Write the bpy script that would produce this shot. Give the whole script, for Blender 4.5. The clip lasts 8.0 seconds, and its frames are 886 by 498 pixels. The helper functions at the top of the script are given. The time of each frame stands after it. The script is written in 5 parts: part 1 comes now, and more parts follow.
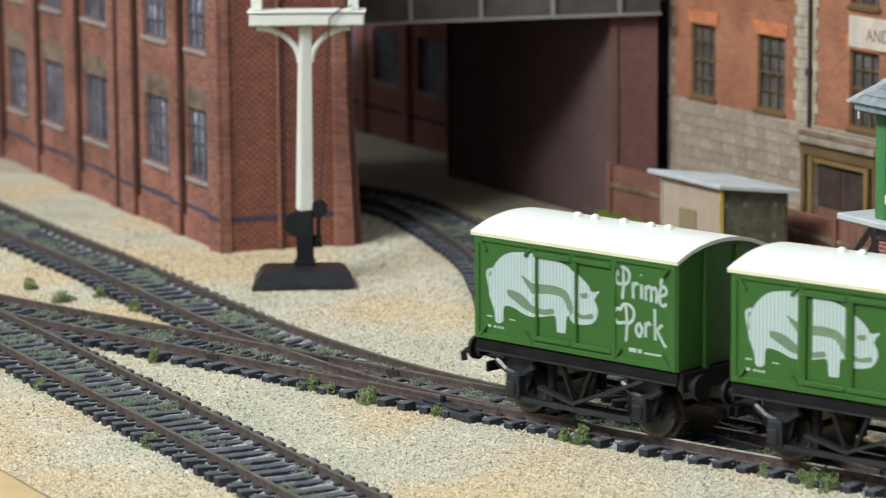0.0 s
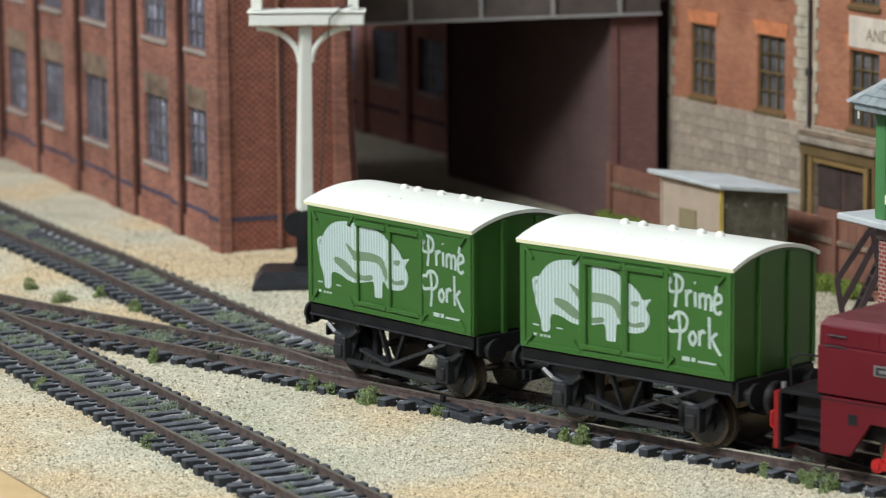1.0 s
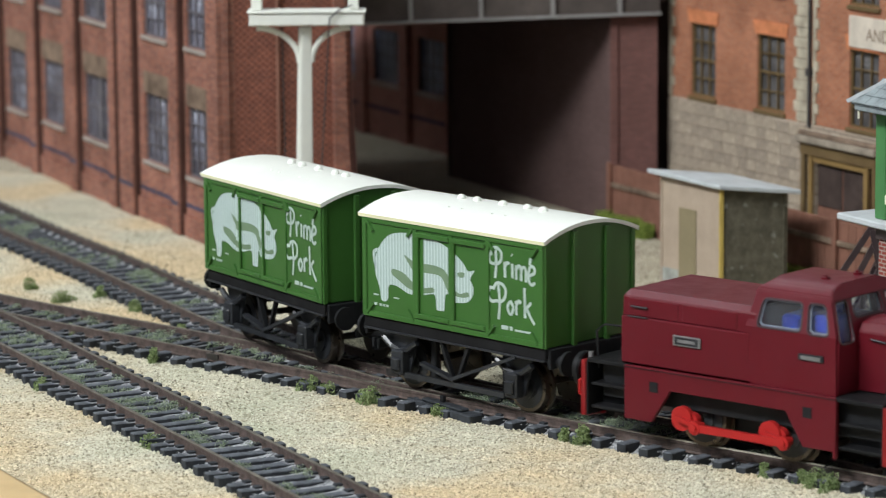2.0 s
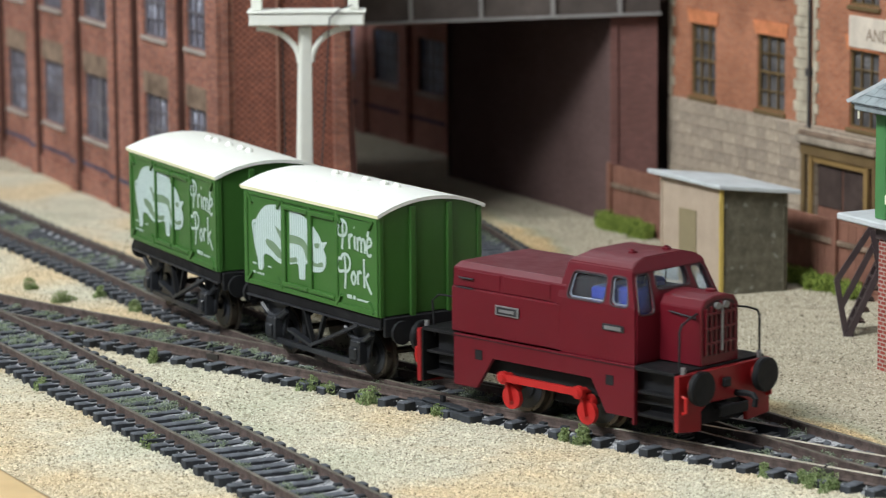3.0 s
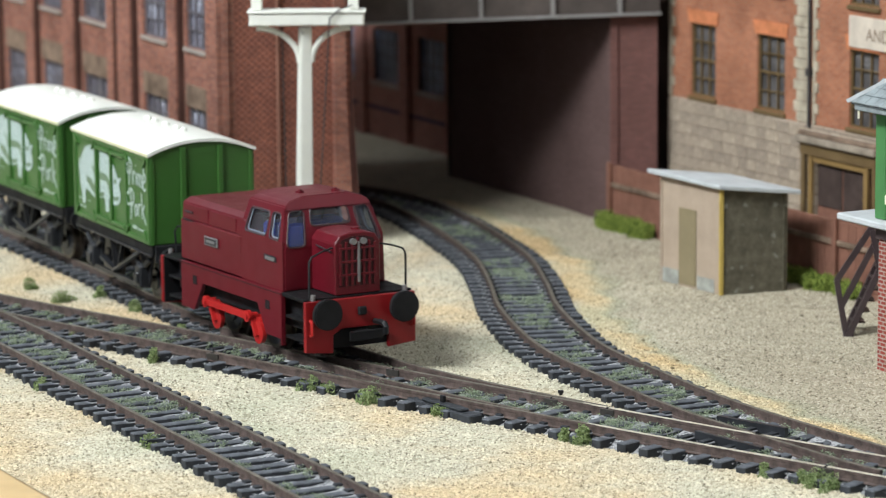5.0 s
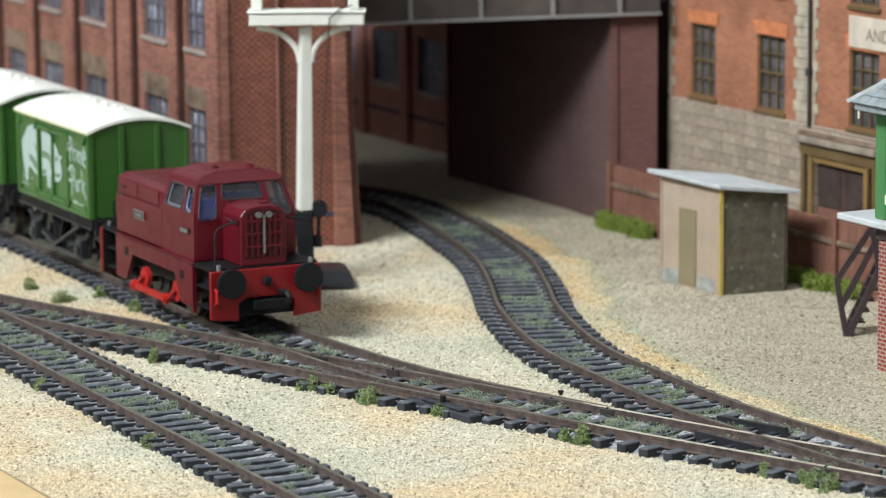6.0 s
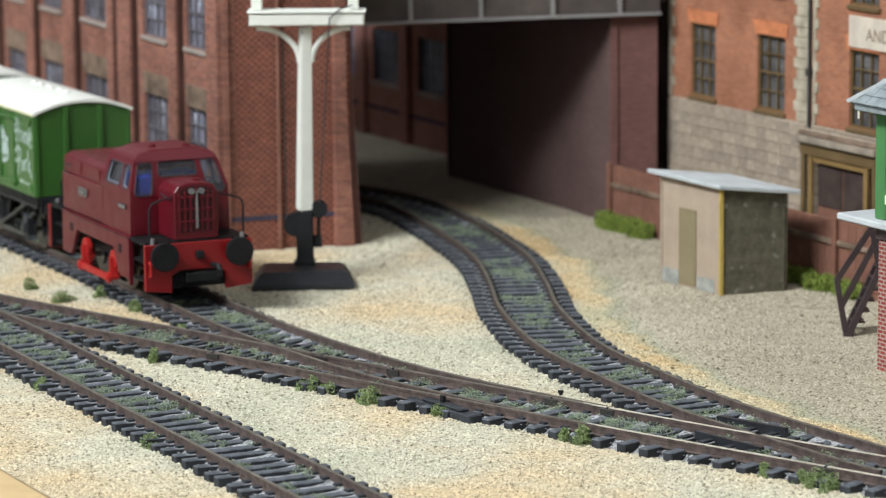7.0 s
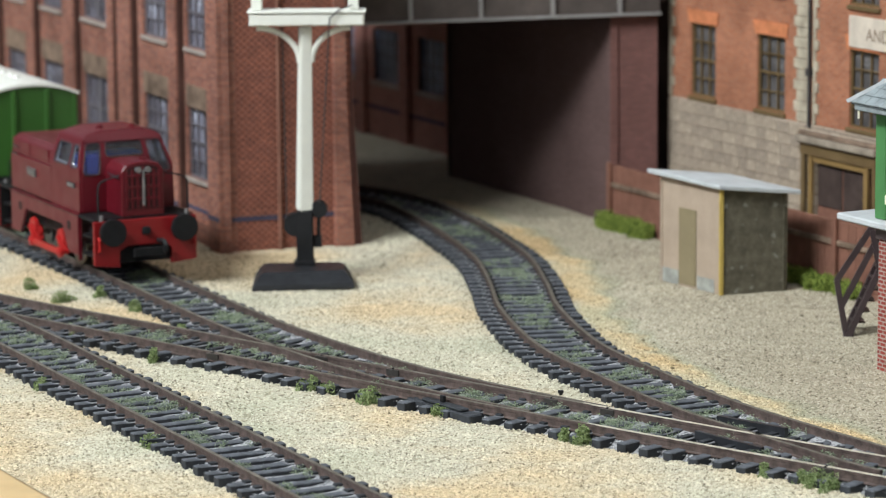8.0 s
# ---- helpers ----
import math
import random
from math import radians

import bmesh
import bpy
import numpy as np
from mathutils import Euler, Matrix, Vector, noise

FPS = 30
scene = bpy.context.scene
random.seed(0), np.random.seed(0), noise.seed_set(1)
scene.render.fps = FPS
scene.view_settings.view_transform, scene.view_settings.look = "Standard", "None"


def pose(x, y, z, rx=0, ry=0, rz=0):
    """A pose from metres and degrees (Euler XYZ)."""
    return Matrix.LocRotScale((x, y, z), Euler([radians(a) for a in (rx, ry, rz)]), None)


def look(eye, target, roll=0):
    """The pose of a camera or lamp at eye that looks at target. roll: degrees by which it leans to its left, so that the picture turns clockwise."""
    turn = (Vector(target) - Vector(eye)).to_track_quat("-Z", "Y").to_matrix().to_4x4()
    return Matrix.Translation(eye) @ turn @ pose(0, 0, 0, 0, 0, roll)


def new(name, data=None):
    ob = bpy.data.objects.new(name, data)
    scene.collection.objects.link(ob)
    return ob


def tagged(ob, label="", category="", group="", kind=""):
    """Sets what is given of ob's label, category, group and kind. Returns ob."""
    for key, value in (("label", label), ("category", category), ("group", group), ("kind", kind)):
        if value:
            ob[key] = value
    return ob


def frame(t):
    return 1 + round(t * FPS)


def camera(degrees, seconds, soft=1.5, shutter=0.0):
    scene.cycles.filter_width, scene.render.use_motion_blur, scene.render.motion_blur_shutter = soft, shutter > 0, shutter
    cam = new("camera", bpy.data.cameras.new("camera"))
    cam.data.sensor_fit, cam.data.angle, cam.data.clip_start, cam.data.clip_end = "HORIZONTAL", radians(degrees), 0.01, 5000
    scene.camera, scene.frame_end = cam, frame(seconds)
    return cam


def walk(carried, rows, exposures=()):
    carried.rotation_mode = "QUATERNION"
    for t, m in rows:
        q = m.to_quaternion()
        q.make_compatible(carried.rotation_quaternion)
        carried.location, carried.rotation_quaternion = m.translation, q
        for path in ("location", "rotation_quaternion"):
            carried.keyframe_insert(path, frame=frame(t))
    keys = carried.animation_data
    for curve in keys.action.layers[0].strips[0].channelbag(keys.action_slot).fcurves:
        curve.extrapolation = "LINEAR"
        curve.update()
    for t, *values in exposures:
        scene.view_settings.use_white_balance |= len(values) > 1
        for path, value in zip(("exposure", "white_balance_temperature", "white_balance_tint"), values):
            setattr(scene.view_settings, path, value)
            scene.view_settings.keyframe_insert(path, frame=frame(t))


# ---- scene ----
from mathutils.geometry import tessellate_polygon

# A model railway at 4 mm to the foot; the railhead is at z = 0. Building sizes below are in millimetres.
cam = camera(14.889, 8.0, soft=1.05, shutter=0.3)
cam.data.dof.use_dof = True
cam.data.dof.focus_distance = 0.83
cam.data.dof.aperture_fstop = 32
EYE = Vector((0, 0, 0.17806))
AIM = EYE + Vector((0, math.cos(0.17063665), -math.sin(0.17063665)))
walk(cam, [(0, look(EYE, AIM, -0.412)), (8, look(EYE, AIM, -0.412))], exposures=[(0, 0.0), (1.5, -0.07), (3, 0.09), (4, 0.23), (6, 0.22), (8, 0.14)])

# ---- light: an exhibition room with lamps on its ceiling ----
world = bpy.data.worlds.new("room_air")
scene.world = world
world.use_nodes = True
world.node_tree.nodes["Background"].inputs[0].default_value = (0.9, 0.95, 1.0, 1)
world.node_tree.nodes["Background"].inputs[1].default_value = 0.14


def ceiling_lamp(x, y, z, sx, sy, watts, target, colour):
    lamp = bpy.data.lights.new("ceiling_lamp", "AREA")
    lamp.shape, lamp.size, lamp.size_y, lamp.energy, lamp.color = "RECTANGLE", sx, sy, watts, colour
    ob = new("ceiling_lamp", lamp)
    ob.matrix_world = look((x, y, z), target)
    return ob


ceiling_lamp(-1.22, -0.18, 1.76, 1.2, 0.6, 115, (0, 0.95, 0), (0.935, 0.978, 1.0))
ceiling_lamp(1.1, 0.5, 1.78, 1.3, 0.6, 7, (0, 0.95, 0), (0.97, 0.985, 1.0))
# Unseen cool lamp behind, added in place of window light on the van roofs.
ceiling_lamp(-0.5, 2.2, 1.78, 1.6, 0.6, 14, (0, 0.95, 0), (0.86, 0.94, 1.0))

# ---- materials ----
def material(name, rough=0.7, metal=0.0, spec=0.4):
    m = bpy.data.materials.new(name)
    m.use_nodes = True
    nt = m.node_tree
    b = nt.nodes["Principled BSDF"]
    b.inputs["Roughness"].default_value = rough
    b.inputs["Metallic"].default_value = metal
    b.inputs["Specular IOR Level"].default_value = spec
    return m, nt, b


def node(nt, kind, **values):
    n = nt.nodes.new(kind)
    for k, v in values.items():
        n.inputs[k.replace("_", " ")].default_value = v
    return n


def ramp(nt, fac, stops):
    r = nt.nodes.new("ShaderNodeValToRGB")
    e = r.color_ramp.elements
    while len(e) < len(stops):
        e.new(0.5)
    for el, (p, c) in zip(e, stops):
        el.position, el.color = p, (*c, 1)
    nt.links.new(fac, r.inputs[0])
    return r.outputs[0]


def coords(nt):
    return nt.nodes.new("ShaderNodeTexCoord").outputs["Object"]


def noise_of(nt, scale, detail=4, rough=0.6, vec=None):
    n = node(nt, "ShaderNodeTexNoise", Scale=scale, Detail=detail, Roughness=rough)
    nt.links.new(vec or coords(nt), n.inputs["Vector"])
    return n.outputs["Fac"]


def mix(nt, fac, a, b, mode="MIX"):
    n = nt.nodes.new("ShaderNodeMix")
    n.data_type, n.blend_type = "RGBA", mode
    for sock, v in ((n.inputs[0], fac), (n.inputs[6], a), (n.inputs[7], b)):
        if isinstance(v, (int, float)):
            sock.default_value = v
        elif isinstance(v, tuple):
            sock.default_value = (*v, 1)
        else:
            nt.links.new(v, sock)
    return n.outputs[2]


def bump(nt, bsdf, height, strength, distance):
    n = node(nt, "ShaderNodeBump", Strength=strength, Distance=distance)
    nt.links.new(height, n.inputs["Height"])
    nt.links.new(n.outputs[0], bsdf.inputs["Normal"])


def paint(name, colour, rough=0.5, spec=0.4, vary=0.12, grain=900, coarse=60, metal=0.0, relief=0.0001):
    """Painted card, plastic or metal: faint blotches and a fine grain."""
    m, nt, b = material(name, rough, metal, spec)
    dark = tuple(c * (1 - vary) for c in colour)
    pale = tuple(min(1, c * (1 + vary) + 0.01 * vary) for c in colour)
    base = ramp(nt, noise_of(nt, coarse), [(0.3, dark), (0.7, pale)])
    fine = ramp(nt, noise_of(nt, grain, 3), [(0.35, (0.9, 0.9, 0.9)), (0.65, (1, 1, 1))])
    nt.links.new(mix(nt, vary * 4 if vary < 0.25 else 1.0, base, fine, "MULTIPLY"), b.inputs["Base Color"])
    r = ramp(nt, noise_of(nt, coarse * 3), [(0.3, (rough * 0.85,) * 3), (0.7, (min(1, rough * 1.15),) * 3)])
    nt.links.new(r, b.inputs["Roughness"])
    if relief:
        bump(nt, b, noise_of(nt, grain), 0.3, relief)
    return m


def brickwork(name, c1, c2, mortar, width=2.9, height=0.98, joint=0.12, blotch=0.5, spec=0.12, dark_spots=0.0, rough=0.85):
    """Printed brick paper on card; object x runs along the wall and z up."""
    m, nt, b = material(name, rough, 0, spec)
    sep = nt.nodes.new("ShaderNodeSeparateXYZ")
    com = nt.nodes.new("ShaderNodeCombineXYZ")
    add = nt.nodes.new("ShaderNodeMath")
    nt.links.new(coords(nt), sep.inputs[0])
    nt.links.new(sep.outputs[0], add.inputs[0])
    nt.links.new(sep.outputs[1], add.inputs[1])
    nt.links.new(add.outputs[0], com.inputs[0])
    nt.links.new(sep.outputs[2], com.inputs[1])
    br = node(nt, "ShaderNodeTexBrick", Scale=1.0, Mortar_Size=joint * 0.001, Mortar_Smooth=0.3, Bias=0.0, Brick_Width=width * 0.001, Row_Height=height * 0.001)
    br.offset = 0.5
    nt.links.new(com.outputs[0], br.inputs["Vector"])
    br.inputs["Color1"].default_value = (*c1, 1)
    br.inputs["Color2"].default_value = (*c2, 1)
    br.inputs["Mortar"].default_value = (*mortar, 1)
    col = br.outputs["Color"]
    if dark_spots:
        waves = []
        for axis, period in (("X", 2.4), ("Y", 2.15)):
            wv = node(nt, "ShaderNodeTexWave", Scale=1000 / period / 3.1831, Distortion=2.6, Detail_Scale=500.0)
            wv.bands_direction = axis
            nt.links.new(com.outputs[0], wv.inputs["Vector"])
            sub = nt.nodes.new("ShaderNodeMath")
            sub.operation = "SUBTRACT"
            nt.links.new(wv.outputs["Fac"], sub.inputs[0])
            sub.inputs[1].default_value = 0.5
            waves.append(sub.outputs[0])
        prod = nt.nodes.new("ShaderNodeMath")
        prod.operation = "MULTIPLY"
        nt.links.new(waves[0], prod.inputs[0])
        nt.links.new(waves[1], prod.inputs[1])
        sp = ramp(nt, prod.outputs[0], [(0.03, (1, 1, 1)), (0.14, (0.38, 0.34, 0.38))])
        col = mix(nt, dark_spots, col, sp, "MULTIPLY")
    bl = ramp(nt, noise_of(nt, 45, 5), [(0.3, (1 - blotch * 0.5,) * 3), (0.7, (1, 1, 1))])
    col = mix(nt, 1.0, col, bl, "MULTIPLY")
    fine = ramp(nt, noise_of(nt, 700, 3), [(0.3, (0.82, 0.82, 0.84)), (0.7, (1, 1, 1))])
    col = mix(nt, 0.8, col, fine, "MULTIPLY")
    nt.links.new(col, b.inputs["Base Color"])
    bump(nt, b, br.outputs["Fac"], -0.15, 0.00008)
    return m


def ground_zone(nt, col):
    """Scatter colours of the board: warm and grey-green drifts, a sandy strip along the curved siding and a greyer yard beyond."""
    warm = ramp(nt, noise_of(nt, 13, 5, 0.55), [(0.36, (0.82, 0.845, 0.76)), (0.47, (0.94, 0.925, 0.85)), (0.60, (1.0, 0.85, 0.65))])
    far = nt.nodes.new("ShaderNodeAttribute")
    far.attribute_name = "yard_distance"
    wob = nt.nodes.new("ShaderNodeMath")
    wob.operation = "MULTIPLY_ADD"
    nt.links.new(noise_of(nt, 45, 5), wob.inputs[0])
    wob.inputs[1].default_value = 24.0
    nt.links.new(far.outputs["Fac"], wob.inputs[2])
    span = nt.nodes.new("ShaderNodeMapRange")
    nt.links.new(wob.outputs[0], span.inputs[0])
    span.inputs[1].default_value, span.inputs[2].default_value = 12.0, 62.0
    yard = ramp(nt, span.outputs[0], [(0.22, (1, 1, 1)), (0.30, (0.98, 0.92, 0.80)), (0.44, (0.98, 0.92, 0.80)), (0.53, (0.70, 0.72, 0.63)), (0.62, (0.765, 0.735, 0.665)), (1.0, (0.75, 0.715, 0.645))])
    patch = ramp(nt, noise_of(nt, 17, 4), [(0.38, (0.90, 0.89, 0.88)), (0.6, (1, 1, 1))])
    mask = ramp(nt, span.outputs[0], [(0.46, (0, 0, 0)), (0.56, (1, 1, 1))])
    return mix(nt, 1.0, mix(nt, 1.0, col, mix(nt, mask, warm, patch), "MULTIPLY"), yard, "MULTIPLY")


def sand(name, a, c, d, grain=1500, zones=False):
    """Fine stone scatter glued to the board."""
    m, nt, b = material(name, 0.95, 0, 0.15)
    vo = node(nt, "ShaderNodeTexVoronoi", Scale=grain)
    nt.links.new(coords(nt), vo.inputs["Vector"])
    sepc = nt.nodes.new("ShaderNodeSeparateColor")
    nt.links.new(vo.outputs["Color"], sepc.inputs[0])
    col = ramp(nt, sepc.outputs[0], [(0.0, d), (0.35, a), (0.7, c), (1.0, tuple(min(1, k * 1.15) for k in c))])
    col = mix(nt, 0.8, col, ramp(nt, noise_of(nt, 90, 4), [(0.35, (0.82, 0.82, 0.82)), (0.6, (1, 1, 1))]), "MULTIPLY")
    if zones:
        col = ground_zone(nt, col)
    nt.links.new(col, b.inputs["Base Color"])
    bump(nt, b, vo.outputs["Distance"], 0.7, 0.0004)
    return m


M_SAND = sand("sand_scatter", (0.59, 0.56, 0.46), (0.69, 0.66, 0.565), (0.42, 0.385, 0.30), 1500, True)
# Darker sides and paler tops paint light into the sleepers; tops are also dusty.
M_SLEEPER = paint("sleeper_plastic", (0.031, 0.035, 0.041), 0.6, 0.3, 0.5, 900, 260)
M_SLEEPERTOP = paint("dusty_lit_sleeper_top", (0.095, 0.104, 0.118), 0.75, 0.25, 0.5, 900, 260)


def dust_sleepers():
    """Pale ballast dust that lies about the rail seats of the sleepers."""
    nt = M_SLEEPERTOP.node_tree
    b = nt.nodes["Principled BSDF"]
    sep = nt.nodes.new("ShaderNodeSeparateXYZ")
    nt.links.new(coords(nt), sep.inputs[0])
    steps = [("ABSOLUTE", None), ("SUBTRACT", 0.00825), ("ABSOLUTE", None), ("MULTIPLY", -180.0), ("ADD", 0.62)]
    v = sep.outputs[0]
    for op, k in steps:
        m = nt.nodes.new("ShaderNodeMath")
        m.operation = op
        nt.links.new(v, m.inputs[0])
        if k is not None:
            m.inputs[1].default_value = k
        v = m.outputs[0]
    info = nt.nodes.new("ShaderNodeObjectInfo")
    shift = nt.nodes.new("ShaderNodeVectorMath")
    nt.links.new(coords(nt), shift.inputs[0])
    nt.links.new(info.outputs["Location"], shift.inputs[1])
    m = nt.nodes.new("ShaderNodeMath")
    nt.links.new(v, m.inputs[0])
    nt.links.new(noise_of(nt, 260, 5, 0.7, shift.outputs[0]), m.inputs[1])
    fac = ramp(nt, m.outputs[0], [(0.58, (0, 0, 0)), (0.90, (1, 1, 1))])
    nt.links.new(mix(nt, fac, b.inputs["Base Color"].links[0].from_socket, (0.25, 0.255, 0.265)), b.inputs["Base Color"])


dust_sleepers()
M_BALLAST = sand("grey_ballast", (0.29, 0.30, 0.312), (0.44, 0.45, 0.465), (0.08, 0.083, 0.088), 1900)
M_RAIL = paint("rusty_rail", (0.088, 0.064, 0.056), 0.7, 0.28, 0.45, 2200, 420, 0.0)
M_RAILDULL = paint("tarnished_railhead", (0.14, 0.125, 0.10), 0.55, 0.25, 0.35, 1500, 200, 0.2)
# Light reflected by the right-hand railheads, put into a pale colour.
M_RAILTOP = paint("railhead_painted_glint", (0.62, 0.58, 0.47), 0.35, 0.5, 0.2, 900, 50, 0.35)
M_CHROME = paint("blackened_steel", (0.12, 0.11, 0.10), 0.35, 0.5, 0.2, 900, 90, 0.8)
M_BRICK = brickwork("red_brick_paper", (0.50, 0.20, 0.13), (0.27, 0.105, 0.08), (0.33, 0.21, 0.17), joint=0.16, blotch=1.0)
M_BRICK_DIAPER = brickwork("diaper_brick_paper", (0.42, 0.16, 0.10), (0.29, 0.11, 0.075), (0.24, 0.13, 0.105), joint=0.14, dark_spots=1.0)
M_BRICK_BAND = paint("blue_brick_band", (0.07, 0.065, 0.10), 0.85, 0.1, 0.25)
M_BRICK_ORANGE = brickwork("orange_brick_paper", (0.55, 0.205, 0.105), (0.40, 0.14, 0.075), (0.42, 0.24, 0.16), joint=0.2, blotch=0.8)
M_ARCH = paint("bright_arch_brick", (0.55, 0.205, 0.095), 0.85, 0.1, 0.25, 600, 200)
M_BRICK_CABIN = brickwork("cabin_brick_sheet", (0.36, 0.075, 0.055), (0.28, 0.055, 0.045), (0.46, 0.39, 0.34), 2.4, 1.1, 0.2)
# Warehouse brick, brightened in colour to make up for missing light.
M_BRICK_FAR = brickwork("brightened_brick_paper", (0.56, 0.25, 0.20), (0.42, 0.18, 0.15), (0.40, 0.27, 0.24), blotch=0.6)
# Colour of the bridge pier; also paints shade on the factory's far side.
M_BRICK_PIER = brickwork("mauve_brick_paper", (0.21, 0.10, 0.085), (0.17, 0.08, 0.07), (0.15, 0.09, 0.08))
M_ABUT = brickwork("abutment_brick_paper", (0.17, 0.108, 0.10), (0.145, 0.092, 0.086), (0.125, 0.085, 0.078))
M_ASHLAR = brickwork("ashlar_paper", (0.56, 0.47, 0.37), (0.45, 0.375, 0.29), (0.26, 0.20, 0.155), 6.5, 3.6, 0.25, 0.6)
M_QUOIN = paint("quoin_stone", (0.43, 0.38, 0.29), 0.85, 0.1, 0.3, 600, 200)
M_CORNICE = paint("weathered_cornice", (0.30, 0.255, 0.20), 0.85, 0.1, 0.3, 500, 150)
M_BAR = paint("brown_glazing_bar", (0.15, 0.10, 0.045), 0.6, 0.3, 0.15)
M_SASH = paint("dark_sash", (0.14, 0.13, 0.145), 0.6, 0.3, 0.2)
M_LINTEL = paint("concrete_lintel", (0.21, 0.15, 0.11), 0.9, 0.1, 0.5, 600, 110)
M_SILL = paint("pale_sill", (0.33, 0.285, 0.25), 0.85, 0.15, 0.2)
# Dark brown that paints the shadow lines beside the factory pilasters.
M_PILASTERSHADE = paint("painted_pilaster_shade", (0.085, 0.042, 0.033), 0.9, 0.1, 0.3)
M_IRON = paint("dark_downpipe", (0.05, 0.045, 0.045), 0.6, 0.3, 0.2)
M_WHITE = paint("signal_white", (0.78, 0.79, 0.72), 0.5, 0.35, 0.06, 500, 80)
M_BLACK = paint("black_plastic", (0.011, 0.0115, 0.013), 0.55, 0.25, 0.3, 600, 120)
M_BLACKWORN = paint("weathered_black", (0.020, 0.022, 0.026), 0.36, 0.5, 0.35, 600, 160)
M_DECK = paint("grey_deck_card", (0.085, 0.070, 0.062), 0.75, 0.2, 0.3)
M_DECKEDGE = paint("pale_girder_edge", (0.24, 0.23, 0.22), 0.6, 0.3, 0.15)
# Near-black that paints shade on the cards at the bridge.
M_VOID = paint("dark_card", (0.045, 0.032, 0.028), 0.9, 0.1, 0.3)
M_HUT = paint("tan_hut_card", (0.40, 0.32, 0.245), 0.85, 0.15, 0.1, 700, 100)
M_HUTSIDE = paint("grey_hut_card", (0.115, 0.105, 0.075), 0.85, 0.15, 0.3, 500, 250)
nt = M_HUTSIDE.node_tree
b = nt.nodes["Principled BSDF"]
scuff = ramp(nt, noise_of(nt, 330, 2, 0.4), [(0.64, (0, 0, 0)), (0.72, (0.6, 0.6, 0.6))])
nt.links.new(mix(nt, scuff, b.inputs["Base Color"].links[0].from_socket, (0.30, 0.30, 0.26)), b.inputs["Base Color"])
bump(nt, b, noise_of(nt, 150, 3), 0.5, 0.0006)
M_HUTDOOR = paint("olive_door_card", (0.24, 0.20, 0.12), 0.85, 0.15, 0.1)
M_HUTEDGE = paint("yellow_card_edge", (0.50, 0.37, 0.10), 0.8, 0.2, 0.2)
M_ROOFCARD = paint("pale_roof_card", (0.50, 0.53, 0.54), 0.8, 0.2, 0.12, 500, 90)
M_FENCE = paint("brown_fence_card", (0.21, 0.10, 0.07), 0.8, 0.2, 0.2, 500, 120)
M_GREEN = paint("wagon_green", (0.042, 0.128, 0.026), 0.33, 0.45, 0.06, 900, 60, 0, 0.00002)
M_ROOFLIP = paint("yellowed_roof_edge", (0.88, 0.86, 0.58), 0.5, 0.35, 0.04, 900, 60, 0, 0)
M_ROOF = paint("cream_roof_plastic", (0.84, 0.86, 0.79), 0.40, 0.45, 0.03, 900, 60, 0, 0.00002)
M_PRINT = paint("white_print", (0.42, 0.52, 0.47), 0.5, 0.3, 0.12, 900, 300, 0, 0)
M_PRINTSHADE = paint("grey_green_print", (0.16, 0.24, 0.145), 0.5, 0.3, 0.1, 900, 300, 0, 0)
M_RED = paint("loco_maroon", (0.108, 0.005, 0.0115), 0.38, 0.38, 0.06, 900, 60, 0, 0.00002)
M_SCARLET = paint("buffer_beam_red", (0.22, 0.008, 0.010), 0.42, 0.4, 0.06, 900, 80, 0, 0.00002)
M_ROD = paint("rod_red", (0.40, 0.015, 0.014), 0.45, 0.4, 0.06, 900, 80, 0, 0.00002)
M_SILVER = paint("silver_print", (0.24, 0.24, 0.24), 0.4, 0.45, 0.15, 900, 200, 0.4, 0)
M_STEEL = paint("wheel_steel", (0.15, 0.125, 0.10), 0.3, 0.5, 0.15, 600, 200, 0.9, 0)
M_BLUE = paint("blue_cab_seat", (0.012, 0.05, 0.42), 0.5, 0.4, 0.1)
M_CABIN = paint("cabin_green", (0.07, 0.22, 0.075), 0.5, 0.4, 0.1)
M_CREAM = paint("cabin_cream", (0.78, 0.76, 0.62), 0.5, 0.4, 0.05)
M_SLATE = paint("grey_slates", (0.26, 0.30, 0.31), 0.7, 0.3, 0.25, 500, 200)
M_STAIR = paint("stair_plastic", (0.055, 0.040, 0.042), 0.35, 0.4, 0.25)
M_WOOD = paint("varnished_board_edge", (0.62, 0.44, 0.22), 0.5, 0.4, 0.12, 300, 25)
M_PLASTER = paint("room_plaster", (0.40, 0.40, 0.41), 0.9, 0.2, 0.06, 40, 3, 0, 0)
M_CARPET = paint("room_carpet", (0.13, 0.12, 0.12), 0.95, 0.1, 0.2, 300, 6, 0, 0)
M_DARKDOOR = paint("dark_brown_door", (0.06, 0.042, 0.036), 0.7, 0.25, 0.35, 400, 120)
M_GOLD = paint("gold_brown_timber", (0.26, 0.165, 0.06), 0.7, 0.3, 0.2)
M_STONE = paint("ashlar_block", (0.44, 0.365, 0.28), 0.88, 0.1, 0.35, 500, 120)
stone_nt = M_STONE.node_tree
info = stone_nt.nodes.new("ShaderNodeObjectInfo")
stone_b = stone_nt.nodes["Principled BSDF"]
tone = ramp(stone_nt, info.outputs["Random"], [(0.0, (0.74, 0.74, 0.76)), (1.0, (1, 1, 1))])
stone_nt.links.new(mix(stone_nt, 1.0, stone_b.inputs["Base Color"].links[0].from_socket, tone, "MULTIPLY"), stone_b.inputs["Base Color"])
M_STEP = paint("matt_black", (0.008, 0.008, 0.009), 0.6, 0.2, 0.3, 600, 120)
